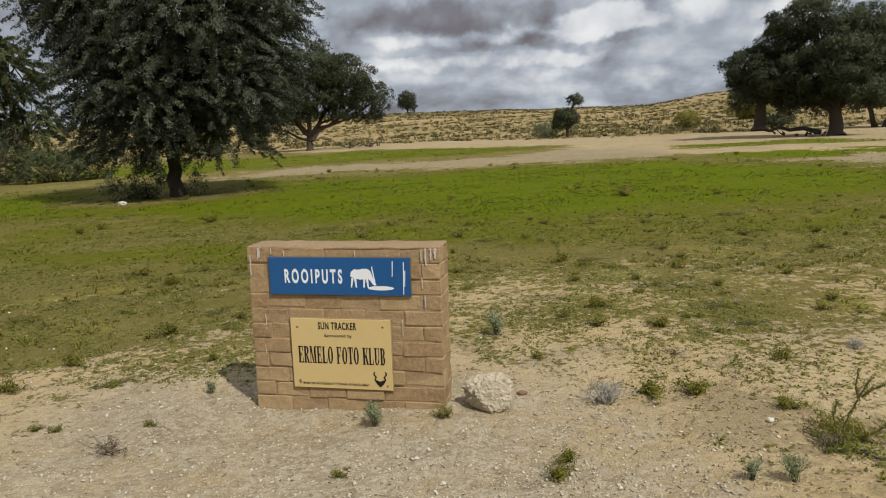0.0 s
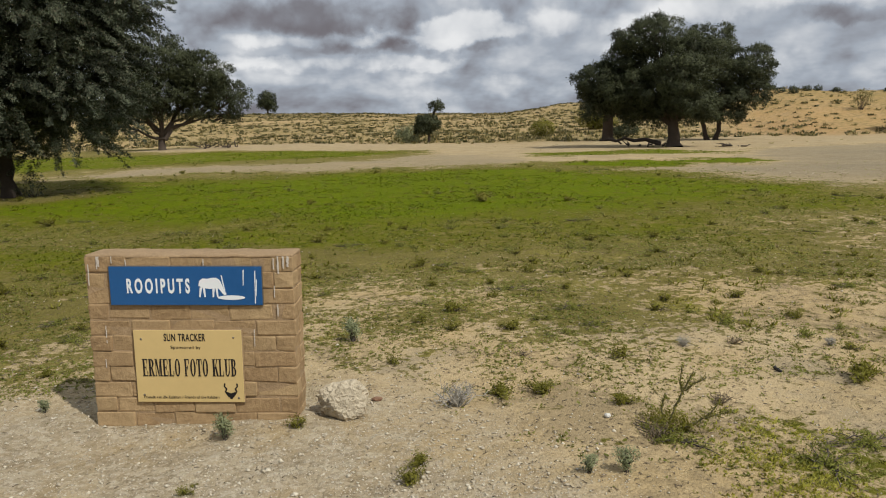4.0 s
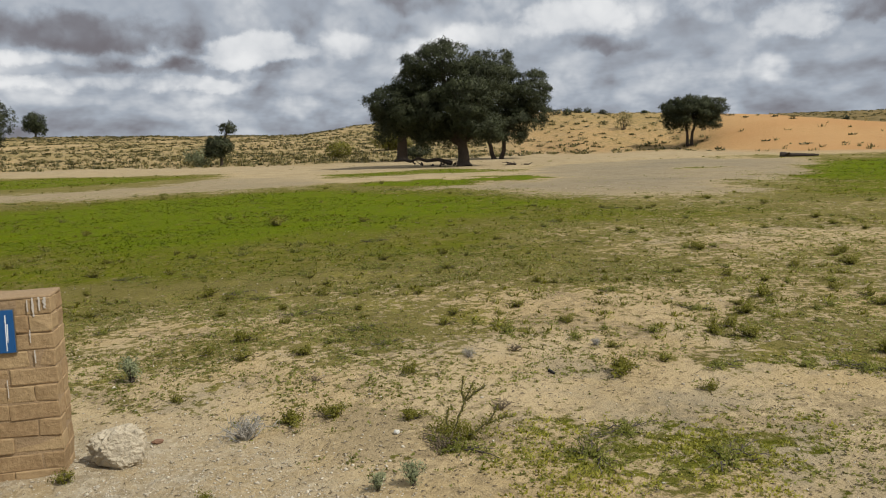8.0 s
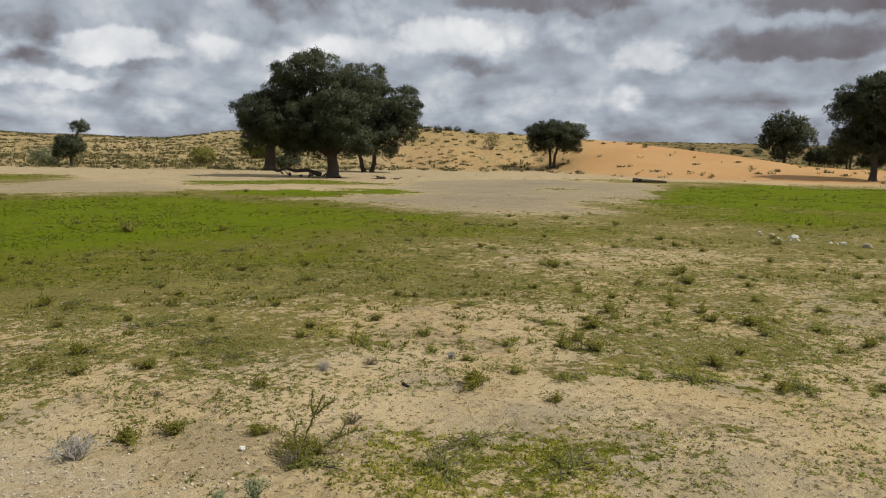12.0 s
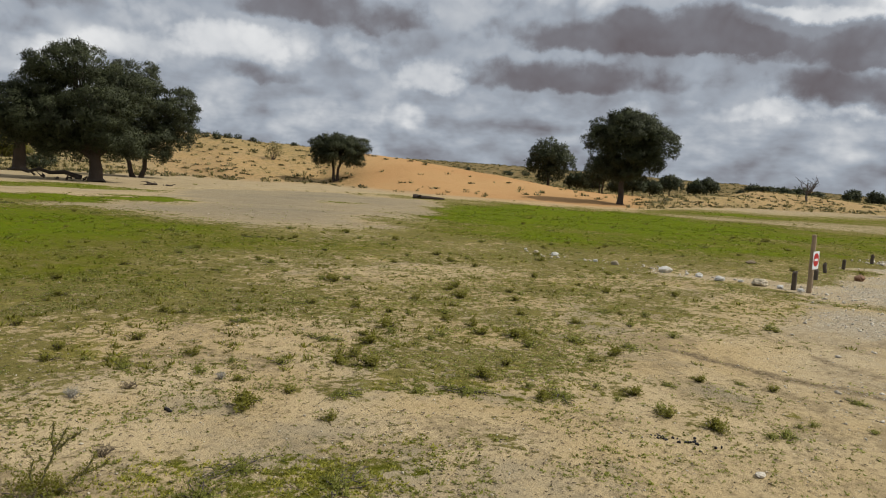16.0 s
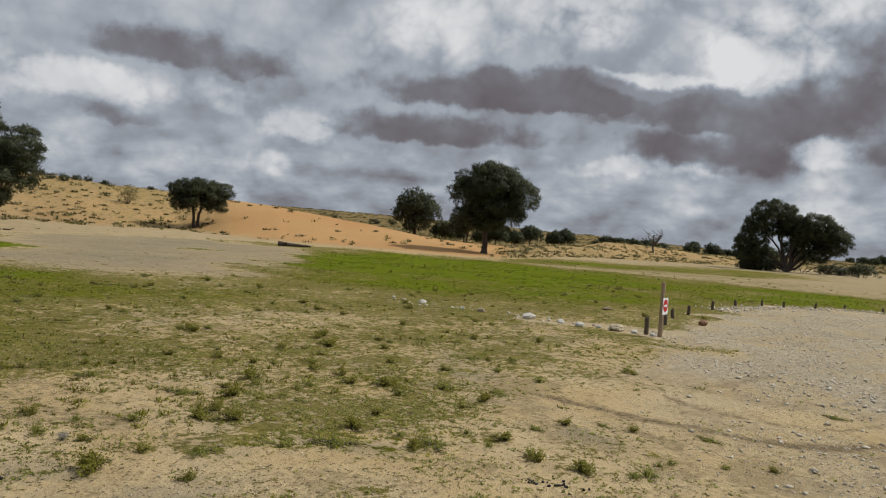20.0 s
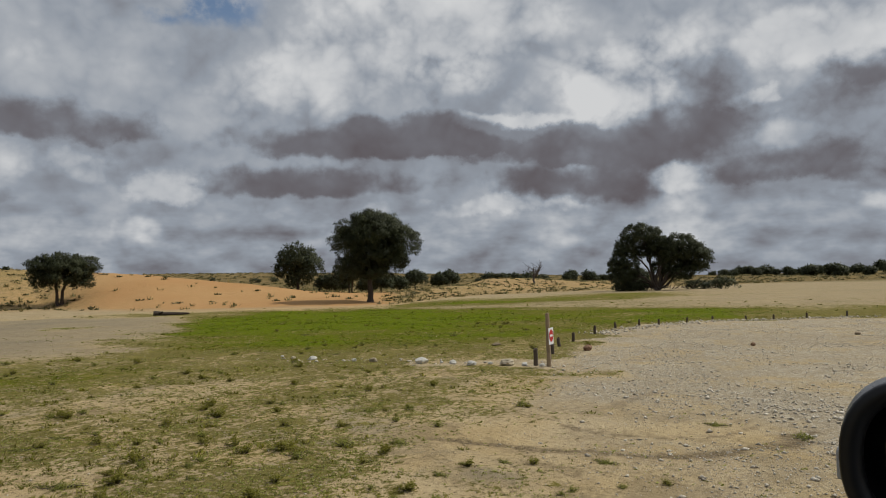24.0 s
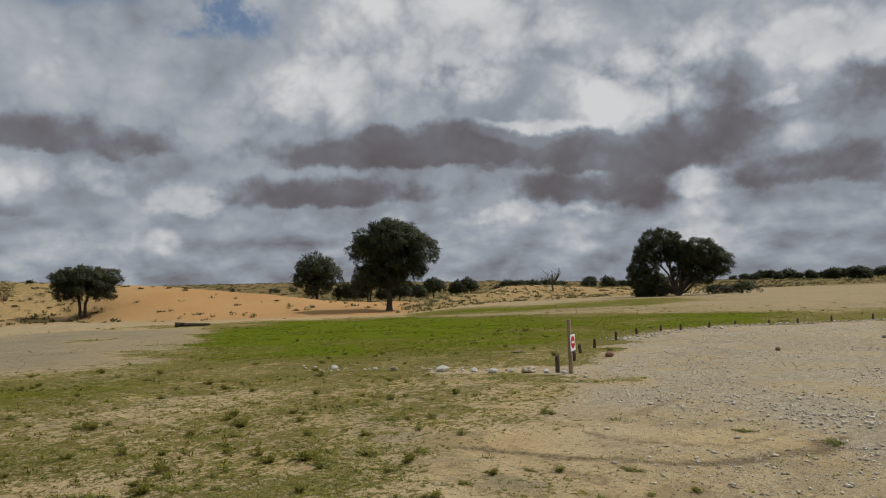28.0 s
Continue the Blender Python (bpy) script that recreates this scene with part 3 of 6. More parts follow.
PALE = [(10.5, 25.6), (12.4, 26), (18.5, 27), (19.5, 30.5), (21.5, 33.5), (24.6, 38), (28.5, 40.5), (37.7, 40), (39.5, 32.5), (33.8, 24.5), (26.2, 19.2), (20, 18.4), (17.5, 15.9), (13.9, 16.4), (13.2, 18.6)]
PALE_WEST = [(-7.6, 38.7), (-3, 37.7), (2.1, 38.9), (9.2, 44.5), (11.1, 38.6), (9.8, 31.4), (6, 30.2), (0.4, 30), (-4.3, 31.5), (-10, 30)]
SAND_FAR = [(9, 33), (14, 32), (22, 32), (26, 41), (40, 41), (48, 36), (62, 29), (95, 20), (92, 32), (60, 60), (44, 88), (20, 84), (-6, 92), (-16, 70), (-4, 64), (9, 52)]
FAR_PALE = [(70, 19), (96, 30), (130, 26), (118, 10), (190, 4), (240, -40), (120, -60), (42, -14), (44, -5), (60, -4), (92, 3), (96, 11)]
YARD = [(8.6, 1.2), (10.3, 1.9), (13, 2.2), (15.9, 2.3), (18.6, 2.5), (22, 2.6), (25, 2.4), (28, 1.9), (30, 0.6), (32.2, -1.4), (33.4, -4), (35, -7.4), (39, -20), (40, -60), (-40, -60), (-40, -1.5), (2, -0.8), (5.5, 0.2)]
APRON = [(-2.7, 3.0), (-2.3, 5.2), (-1.2, 5.0), (0.3, 4.9), (1.1, 4.1), (1.5, 2.9), (0.8, 0.5), (-3, 0.5)]
BARE = [(3.4, 5.5), (4.2, 6.9), (5.4, 6.9), (6.5, 6.1), (5.9, 4.9), (4.8, 4.5), (4.0, 4.3), (3.6, 3.4), (2.2, 4.2), (1.4, 4.8), (0.6, 5.8), (1.8, 6.1)]
BARE_EAST = [(9.9, 3.2), (9.9, 1.8), (7, 0.4), (5.2, 0.6), (4.6, 2.0), (5.6, 2.5), (6.6, 2.4), (7.6, 2.7), (8.4, 3.3)]
YARD_SAND = [(6.5, 2.5), (10.6, 2.2), (12, 1.2), (10.8, -0.3), (9.8, -1.0), (8.6, -1.1), (7.8, -2.5), (5, -1.5)]
STONE_BAND = [(15.6, 1.2), (15.4, 3), (15.5, 4.6), (15.8, 6.0), (16.2, 6.0), (16.2, 4.5), (16.6, 3), (16.9, 1.5)]
VERGE = [(14.3, 1.0), (13.9, 2.6), (14.0, 4.5), (15.0, 4.4), (15.1, 2.8), (15.2, 1.0)]
MOSS = [(2.0, 3.5), (2.6, 3.8), (3.5, 3.3), (3.9, 2.6), (3.4, 2.1), (2.6, 2.3), (2.0, 2.8)]
MOSS_B = [(4.6, 3.7), (5.3, 3.7), (6.1, 2.8), (5.9, 2.3), (5.2, 2.8)]


RUTS = [[(8.4, 2.8), (8.15, 1.9), (8.0, 1.2), (8.08, 0.1), (8.4, -0.5), (9.0, -1.0), (9.7, -1.3)], [(9.5, 1.55), (9.15, 0.9), (8.95, 0.2), (9.2, -0.35), (9.9, -0.7)],
        [(10.4, 1.3), (11.2, 1.0), (12.4, 0.5)], [(8.6, 2.2), (7.7, 1.5), (7.0, 0.9)]]


def near_line(x, y, pts, wide):
    best = np.full(x.shape, 1e9)
    for (ax, ay), (bx, by) in zip(pts, pts[1:]):
        ex, ey = bx - ax, by - ay
        k = np.clip(((x - ax) * ex + (y - ay) * ey) / (ex * ex + ey * ey), 0, 1)
        best = np.minimum(best, np.hypot(x - ax - k * ex, y - ay - k * ey))
    return 1 - step(wide * 0.35, wide, best)


def tracks(x, y):
    """Wheel ruts and crumbled dark earth on the yard."""
    wx_, wy_ = x + (fbm(x * 2, y * 2, 3, 71) - 0.5) * 0.3, y + (fbm(x * 2, y * 2, 3, 73) - 0.5) * 0.3
    rut = np.maximum.reduce([near_line(wx_, wy_, p, w) * k for p, w, k in zip(RUTS, (0.15, 0.06, 0.14, 0.1), (1.0, 0.75, 0.5, 0.4))])
    crumb = step(0.42, 0.62, fbm(x * 0.5, y * 0.5, 3, 81)) * polygon(x, y, YARD, 1.0)
    crumb = np.maximum(crumb, 0.8 * (1 - step(0.6, 1.2, np.hypot((x - 10.8) / 1.0, (y - 0.6) / 1.2))))
    crumb = np.maximum(crumb, 0.6 * step(0.5, 0.7, fbm(x * 0.4, y * 0.4, 3, 85)) * step(4, 6, np.hypot(x, y)) * (1 - step(16, 24, np.hypot(x, y))))
    bushy = step(170, 240, np.hypot(x, y)) * (0.8 + 0.2 * step(40, 50, bearing(x, y)))
    return np.stack([rut, crumb, bushy], -1)


def covers(x, y):
    """What grows or lies where: lush, dull plants, clay, gravel, red sand, dune grass."""
    wx_ = x + (fbm(x * 0.7, y * 0.7, 4, 21) - 0.5) * np.clip(np.hypot(x, y) * 0.14, 0.3, 5)
    wy_ = y + (fbm(x * 0.7, y * 0.7, 4, 33) - 0.5) * np.clip(np.hypot(x, y) * 0.14, 0.3, 5)
    d, a = np.hypot(x, y), bearing(x, y)
    foot = np.interp(a, BEARING, FOOT)
    patch = fbm(x * 0.35, y * 0.35, 4, 41)
    yard = polygon(wx_, wy_, YARD, 0.7)
    pan = np.maximum.reduce([polygon(wx_, wy_, PALE, 2.0), 0.8 * polygon(wx_, wy_, PALE_WEST, 1.6), 0.55 * polygon(wx_, wy_, FAR_PALE, 3.0)])
    dry = polygon(wx_, wy_, SAND_FAR, 2.5)
    lush = np.maximum(polygon(wx_, wy_, LUSH, 4.0), polygon(wx_, wy_, LUSH_RIGHT, 3.2) * np.clip(0.95 - 0.011 * (a - 60) - 0.003 * d + 0.7 * (patch - 0.5) + 1.5 * (fbm(x * 0.09 + 4, y * 0.16, 4, 47) - 0.5), 0.2, 1))
    lush = np.maximum(lush, 0.62 * polygon(wx_, wy_, LUSH_NEAR, 2.0) * np.clip(0.5 + 2.2 * (patch - 0.42), 0.2, 1))
    lush = np.maximum(lush, 0.75 * polygon(wx_, wy_, LUSH_FAR, 3.0))
    # the first strip also holds painted tree shade, the other two only plants
    lush = np.maximum(lush, np.maximum(0.75 * polygon(wx_, wy_, GREEN_SHADE_STRIP, 1.4), np.maximum(0.95 * polygon(wx_, wy_, STRIP_B, 1.0), 0.8 * polygon(wx_, wy_, STRIP_C, 0.6))))
    lush = np.maximum(lush, 0.52 * np.maximum(polygon(wx_, wy_, MOSS, 0.6), 0.95 * polygon(wx_, wy_, MOSS_B, 0.5)))
    bands = step(0.42, 0.60, fbm(x * 0.10 + 3, y * 0.035, 3, 53)) * step(38, 50, d) * step(62, 72, a)
    lush, pan = lush * (1 - 0.85 * bands), np.maximum(pan, 0.6 * bands)
    pan = pan * (1 - lush) * (0.75 + 0.5 * (patch - 0.4))
    grown = step(4.8, 8.2, d + (patch - 0.5) * 5.0) * (1 - 0.85 * polygon(wx_, wy_, BARE, 0.5)) * (1 - 0.7 * polygon(wx_, wy_, BARE_EAST, 0.6))
    olive = grown * (0.58 + 0.6 * (patch - 0.45)) + (0.26 + 0.4 * (patch - 0.5)) * (1 - grown)
    skirt = polygon(x, y, LUSH, 6.5) + 0.8 * polygon(x, y, LUSH_RIGHT, 8.0)
    olive = olive * (1 - 0.12 * step(36, 50, a) * (1 - step(11, 15, d)))
    olive = olive + 0.42 * (1 - 0.38 * step(38, 52, a)) * np.clip(skirt * 1.6, 0, 1) * grown
    olive = olive + 0.2 * (1 - step(8, 42, a + 14 * (patch - 0.5))) * step(5.6, 7.6, d + (patch - 0.5) * 3) 
    shade_spot = 1 - step(2.2, 4.6, np.hypot(x + 8.8, (y - 23.0) * 1.1))
    lush = lush * (1 - 0.75 * shade_spot)
    olive, pan = olive * (1 - 0.85 * dry * (1 - lush)), np.maximum(pan, 0.35 * dry * (1 - lush))
    olive = np.clip(olive, 0, 1) * (1 - yard) * (1 - pan) * (1 - polygon(wx_, wy_, APRON, 0.4) * 0.8)
    sandy_spot = 1 - step(0.6, 1.1, np.hypot((wx_ - 9.3) / 0.8, (wy_ - 0.1) / 1.0))
    yard_g = yard * (1 - 0.85 * sandy_spot) * (1 - 0.6 * polygon(wx_, wy_, YARD_SAND, 0.5)) * (1 - 0.9 * step(8.6, 6.4, d) * step(-0.5, 0.4, wy_))
    far = step(foot - 14, foot + 4, d)
    olive = np.maximum(olive, 0.22 * pan) * (1 - far)
    lush = lush * (1 - 0.9 * yard) * (1 - far)
    band = polygon(wx_, wy_, STONE_BAND, 0.25)
    lush, olive = lush * (1 - band), olive * (1 - 0.8 * band)
    gravel = np.maximum.reduce([yard_g * (1 - 0.9 * polygon(wx_, wy_, VERGE, 0.3)), 0.85 * polygon(wx_, wy_, APRON, 0.6), 0.55 * band])
    olive = np.maximum(olive, 0.62 * polygon(wx_, wy_, VERGE, 0.7))
    red = step(foot - 1.5, foot + 1.5, d + (patch - 0.5) * 4) * (0.62 + 0.38 * step(42, 48, a)) * step(27, 34, a) * (1 - step(67, 70, a)) * (1 - step(130, 200, d))
    red = np.maximum(red, (0.25 + 0.3 * step(28, 40, a)) * far)
    sandy = step(43, 48, a) * (1 - step(66, 69, a)) * (1 - step(112, 125, d))
    grass = far * (1 - 0.93 * sandy) * (1 - 0.15 * step(28, 34, a) * (1 - step(86, 92, a)) * (1 - step(150, 190, d)))
    return np.clip(np.stack([lush, olive, pan, gravel, red, grass], -1), 0, 1)


def build_ground():
    a1 = np.arange(-42.0, 112.0, 0.33)
    ang = np.radians(np.concatenate([a1, np.arange(112.0, 317.9, 3.0)]))
    rad = np.concatenate([np.arange(0.02, 0.78, 0.06), np.exp(np.arange(np.log(0.8), np.log(4200.0), 0.0135))])
    R, T = np.meshgrid(rad, ang, indexing="ij")
    x, y = (R * np.sin(T)).ravel(), (R * np.cos(T)).ravel()
    n, m = R.shape
    i = np.arange(n - 1)[:, None] * m
    j = np.arange(m)[None, :]
    k = (j + 1) % m
    quads = np.stack([i + j, i + k, i + m + k, i + m + j], -1).reshape(-1, 4)
    quads = quads[:, ::-1]
    verts = np.stack([x, y, lie(x, y)], -1)
    verts = np.vstack([verts, [[0, 0, float(lie(0.0, 0.0))]]])
    fan = np.stack([np.full(m, len(verts) - 1), (np.arange(m) + 1) % m, np.arange(m)], -1)
    me = np_mesh("ground", verts, [quads, fan], M_GROUND, True)
    c = covers(verts[:, 0], verts[:, 1])
    for name, cols in (("cover_a", c[:, :3]), ("cover_b", c[:, 3:]), ("cover_c", tracks(verts[:, 0], verts[:, 1]))):
        at = me.attributes.new(name, "FLOAT_COLOR", "POINT")
        at.data.foreach_set("color", np.column_stack([cols, np.ones(len(cols))]).astype(np.float32).ravel())
    return tagged(new("ground", me), "sandy pan with green cover, pale clay and red dunes", "ground", kind="structure")


ground = build_ground()


def lift(x, y, dz=0.0):
    return float(lie(x, y)) + dz

# ---- trees ----
class Soup:
    """Collects tubes and loose faces for one mesh."""

    def __init__(self):
        self.v, self.q, self.t, self.n, self.w = [], [], [], 0, []

    def tube(self, pts, radii, sides=7):
        pts, radii = np.asarray(pts, dtype=float), np.asarray(radii, dtype=float)
        tan = np.gradient(pts, axis=0)
        tan /= np.linalg.norm(tan, axis=1)[:, None] + 1e-9
        ref = np.array([0.31, 0.95, 0.05]) if abs(tan[0][2]) > 0.8 else np.array([0.0, 0.0, 1.0])
        a = np.cross(tan, ref)
        a /= np.linalg.norm(a, axis=1)[:, None] + 1e-9
        b = np.cross(tan, a)
        th = np.linspace(0, 2 * np.pi, sides, endpoint=False)
        ring = pts[:, None] + radii[:, None, None] * (np.cos(th)[None, :, None] * a[:, None] + np.sin(th)[None, :, None] * b[:, None])
        m = len(pts)
        i, j = np.arange(m - 1)[:, None] * sides, np.arange(sides)[None, :]
        k = (j + 1) % sides
        self.q.append((np.stack([i + j, i + k, i + sides + k, i + sides + j], -1).reshape(-1, 4)) + self.n)
        self.v.append(ring.reshape(-1, 3))
        self.n += m * sides
        return self

    def tris(self, v, way_=None):
        """Loose triangles; with way_, each faces that way and is shaded as part of a rounded clump."""
        v = np.asarray(v).reshape(-1, 3)
        if way_ is not None:
            t = v.reshape(-1, 3, 3)
            flip = np.einsum("ij,ij->i", np.cross(t[:, 1] - t[:, 0], t[:, 2] - t[:, 0]), way_) < 0
            t[flip] = t[flip][:, ::-1]
            self.w.append(np.repeat(way_, 3, axis=0))
        self.t.append(np.arange(len(v)).reshape(-1, 3) + self.n)
        self.v.append(v)
        self.n += len(v)
        return self

    def solid(self, v, f):
        self.t.append(np.asarray(f) + self.n)
        self.v.append(np.asarray(v))
        self.n += len(v)
        return self

    def part(self, name, mat, parent=None, label="", smooth=True):
        faces = [np.concatenate(x) for x in (self.q, self.t) if x]
        ob = np_part(name, np.concatenate(self.v), faces, mat, parent, label, smooth or bool(self.w))
        if self.w:
            ob.data.normals_split_custom_set_from_vertices(np.concatenate(self.w).astype(np.float32))
        return ob


def unit(v):
    return v / (np.linalg.norm(v, axis=-1, keepdims=True) + 1e-9)


def bend(rng, a, b, n, wob, sag=0.0):
    """A crooked line from a to b."""
    a, b = np.asarray(a, dtype=float), np.asarray(b, dtype=float)
    t = np.linspace(0, 1, n)[:, None]
    p = a + (b - a) * t
    off = np.cumsum(rng.normal(0, wob / n, (n, 3)), axis=0) * np.linalg.norm(b - a)
    off -= t * off[-1]
    p = p + off
    p[:, 2] += sag * np.sin(np.pi * t[:, 0])
    return p


def sprigs(rng, pos, way_, count, length, size, slim=0.28, comb=0.7):
    """Leaflets along short twigs, as loose triangles."""
    s = len(pos)
    t = rng.uniform(0, 1, (s, count, 1))
    base = pos[:, None] + way_[:, None] * length * t + rng.normal(0, size * 0.45, (s, count, 3))
    out = unit(rng.normal(0, 1, (s, count, 3)) + way_[:, None] * comb)
    side = unit(np.cross(out, rng.normal(0, 1, (s, count, 3))))
    k = size * rng.uniform(0.6, 1.3, (s, count, 1))
    tri = np.stack([base - side * k * slim, base + side * k * slim, base + out * k * 1.15], 2)
    return tri.reshape(-1, 3)


def tree(x, y, lobes, trunk, sprig_n, leaf, label, name="camelthorn_tree", leaflets=8, leaf_mat=None, droop=0.1, fork=0.35, twig=0.5,
         limbs=None, seed=1, group="trees on the pan", lean=0.0, turn=None, ragged=0.24, stems=1, spread=0.4, dz=-0.05, clump=0.27, grow=1.0, cluster=1.3, slim=0.3, comb=0.7, sprays=0):
    """A thorn tree: tapered trunk, limbs into each lobe, and a crown of leafy twigs in clumps. Lobes: right, away, up and three radii."""
    rng = np.random.default_rng(seed)
    rz = -float(bearing(x, y)) if turn is None else turn
    top = empty(name, pose(x, y, lift(x, y, dz), 0, 0, rz), label, "tree", group)
    lobes = np.array(lobes, dtype=float) * grow
    low = min(l[2] - l[5] for l in lobes)
    fork_z = max(0.35, low * (1 - fork) + lobes[:, 2].mean() * fork)
    feet = []
    for s in range(stems):
        off = (s - (stems - 1) / 2) * spread
        fp = np.array([lean + off * 1.8, 0, fork_z * (1 + 0.12 * s)])
        line = bend(rng, (off * 0.7, 0, 0), fp, 7, 0.13)
        r = np.linspace(trunk, trunk * 0.72, 7) / (1 + 0.25 * (stems - 1))
        r[0] *= 1.35
        Soup().tube(line, r, 10).part("trunk", M_BARK, top)
        feet.append((fp, r[-1]))
    crown = Soup()
    vol = (lobes[:, 3] * lobes[:, 4] * lobes[:, 5]) ** 0.72
    for li, l in enumerate(lobes):
        c, r = l[:3], l[3:]
        fp, fr = feet[int(np.argmin([abs(f[0][0] - c[0]) for f in feet]))]
        wood = Soup()
        mid = bend(rng, fp - np.array([0, 0, 0.12]), c - np.array([0, 0, r[2] * 0.25]), 9, 0.28, 0.10 * np.linalg.norm(c - fp))
        r0 = min(fr * 0.75, 0.10 + 0.05 * r.mean())
        wood.tube(mid, np.linspace(r0, r0 * 0.4, 9), 7)
        n_cl = int((15 + 9 * r.mean()) * cluster)
        g = np.arange(n_cl) + 0.5
        up_, round_a = 1 - 1.75 * g / n_cl, 2.39996 * g + rng.uniform(0, 6.28)
        flat_ = np.sqrt(np.clip(1 - up_ ** 2, 0, 1))
        w = unit(np.stack([flat_ * np.cos(round_a), flat_ * np.sin(round_a), up_], -1) + rng.normal(0, 0.16, (n_cl, 3)))
        cl = c + w * r * rng.uniform(0.62, 0.92 + ragged * 0.5, (n_cl, 1))
        for b in range(min(9, n_cl)):
            s = mid[rng.integers(4, 9)]
            wood.tube(bend(rng, s, cl[b], 6, 0.3), np.linspace(r0 * 0.38, 0.012, 6), 5)
        wood.part("limb", M_BARK, top)
        n_sp = int(sprig_n * vol[li] / vol.sum())
        if sprays:
            n_s = int(sprays * vol[li] / vol.sum())
            g = np.arange(n_s) + 0.5
            up_ = 1 - 1.9 * g / n_s
            flat_ = np.sqrt(np.clip(1 - up_ ** 2, 0, 1))
            w = unit(np.stack([flat_ * np.cos(2.39996 * g), flat_ * np.sin(2.39996 * g), up_], -1) + rng.normal(0, 0.2, (n_s, 3)))
            foot_ = c + w * r * rng.uniform(0.45, 0.98, (n_s, 1))
            lead = unit(w * np.array([1, 1, 0.35]) + rng.normal(0, 0.3, (n_s, 3))) * twig * rng.uniform(0.6, 1.35, (n_s, 1))
            tilt_ = unit(w * 0.6 + rng.normal(0, 0.42, (n_s, 3)) + np.array([0, 0, 0.45]))
            k_l = max(8, n_sp * leaflets // n_s)
            u_ = rng.uniform(0, 1, (n_s, k_l, 1))
            at = foot_[:, None] + lead[:, None] * u_ + np.array([0, 0, -droop * twig]) * u_ ** 2
            at = at + rng.normal(0, 1, (n_s, k_l, 3)) * np.array([0.075, 0.075, 0.04]) * (1.1 - 0.6 * u_)
            out_ = unit(rng.normal(0, 1, (n_s, k_l, 3)) + lead[:, None] * comb + np.array([0, 0, -0.5]))
            side_ = unit(np.cross(out_, rng.normal(0, 1, (n_s, k_l, 3))))
            kk = leaf * rng.uniform(0.6, 1.3, (n_s, k_l, 1))
            tri = np.stack([at - side_ * kk * slim, at + side_ * kk * slim, at + out_ * kk * 1.15], 2)
            crown.tris(tri.reshape(-1, 3), unit(np.repeat(tilt_, k_l, axis=0) + rng.normal(0, 0.25, (n_s * k_l, 3))))
            continue
        pick = rng.integers(0, n_cl, n_sp)
        size_cl = clump * r.mean() * rng.uniform(0.7, 1.35, (n_cl, 1))
        bulge = unit(rng.normal(0, 1, (n_sp, 3)) + w[pick] * 0.55 + np.array([0, 0, 0.45]))
        pos = cl[pick] + bulge * size_cl[pick] * rng.uniform(0.35, 1.0, (n_sp, 1)) ** 0.5 * np.array([1.2, 1.2, 0.75])
        deep = rng.random(n_sp) < 0.11
        pos[deep] = c + unit(rng.normal(0, 1, (int(deep.sum()), 3))) * r * rng.uniform(0.2, 0.7, (int(deep.sum()), 1))
        d = unit(w[pick] * 0.5 + bulge * 0.6 + rng.normal(0, 0.4, (n_sp, 3)) + np.array([0, 0, -droop]))
        tri = sprigs(rng, pos, d, leaflets, twig, leaf, slim, comb)
        at = tri.reshape(-1, 3, 3).mean(1)
        round_ = np.repeat(bulge, leaflets, axis=0) * 0.9 + unit((at - c) / r) * 0.55 + rng.normal(0, 0.3, at.shape) + np.array([0, 0, 0.15])
        crown.tris(tri, unit(round_))
    crown.part("crown", leaf_mat or M_LEAF_OLD, top, smooth=False)
    return top


tree(-8.3, 22.8, [(0.5, 0, 5.6, 3.2, 3.8, 2.9), (-1.3, -0.3, 3.6, 1.6, 1.9, 1.6), (1.9, -0.4, 3.5, 1.7, 1.9, 1.6), (-0.2, -1.5, 2.9, 1.5, 1.2, 1.1),
                  (0.35, 0, 8.0, 2.6, 2.8, 1.7), (-1.9, 0, 6.2, 1.7, 2.0, 1.7), (2.5, 0, 6.0, 1.8, 2.0, 1.8), (1.6, -0.5, 2.3, 1.3, 1.2, 1.1), (-1.0, -0.5, 2.1, 1.2, 1.2, 1.1)],
     0.24, 74000, 0.044, "large feathery grey-green thorn tree with hanging twigs on the pan", leaflets=11, leaf_mat=M_LEAF_NEAR, droop=0.42, twig=0.85, slim=0.45, comb=0.5, seed=3, fork=0.2, ragged=0.14, sprays=3300)
tree(-23.2, 40.7, [(-0.2, 0, 6.2, 2.3, 2.2, 2.0), (-2.6, 0, 4.2, 2.2, 2.2, 1.9), (0.9, 0, 3.3, 1.6, 1.6, 1.4), (-0.9, 0, 7.6, 1.5, 1.5, 1.1), (-4.0, 0, 2.2, 1.6, 1.6, 1.4)],
     0.26, 15000, 0.075, "pale green feathery thorn tree beside a low bush", grow=0.92, leaflets=9, leaf_mat=M_LEAF_FRESH, droop=0.5, twig=0.8, slim=0.36, comb=0.6, seed=5, sprays=620)
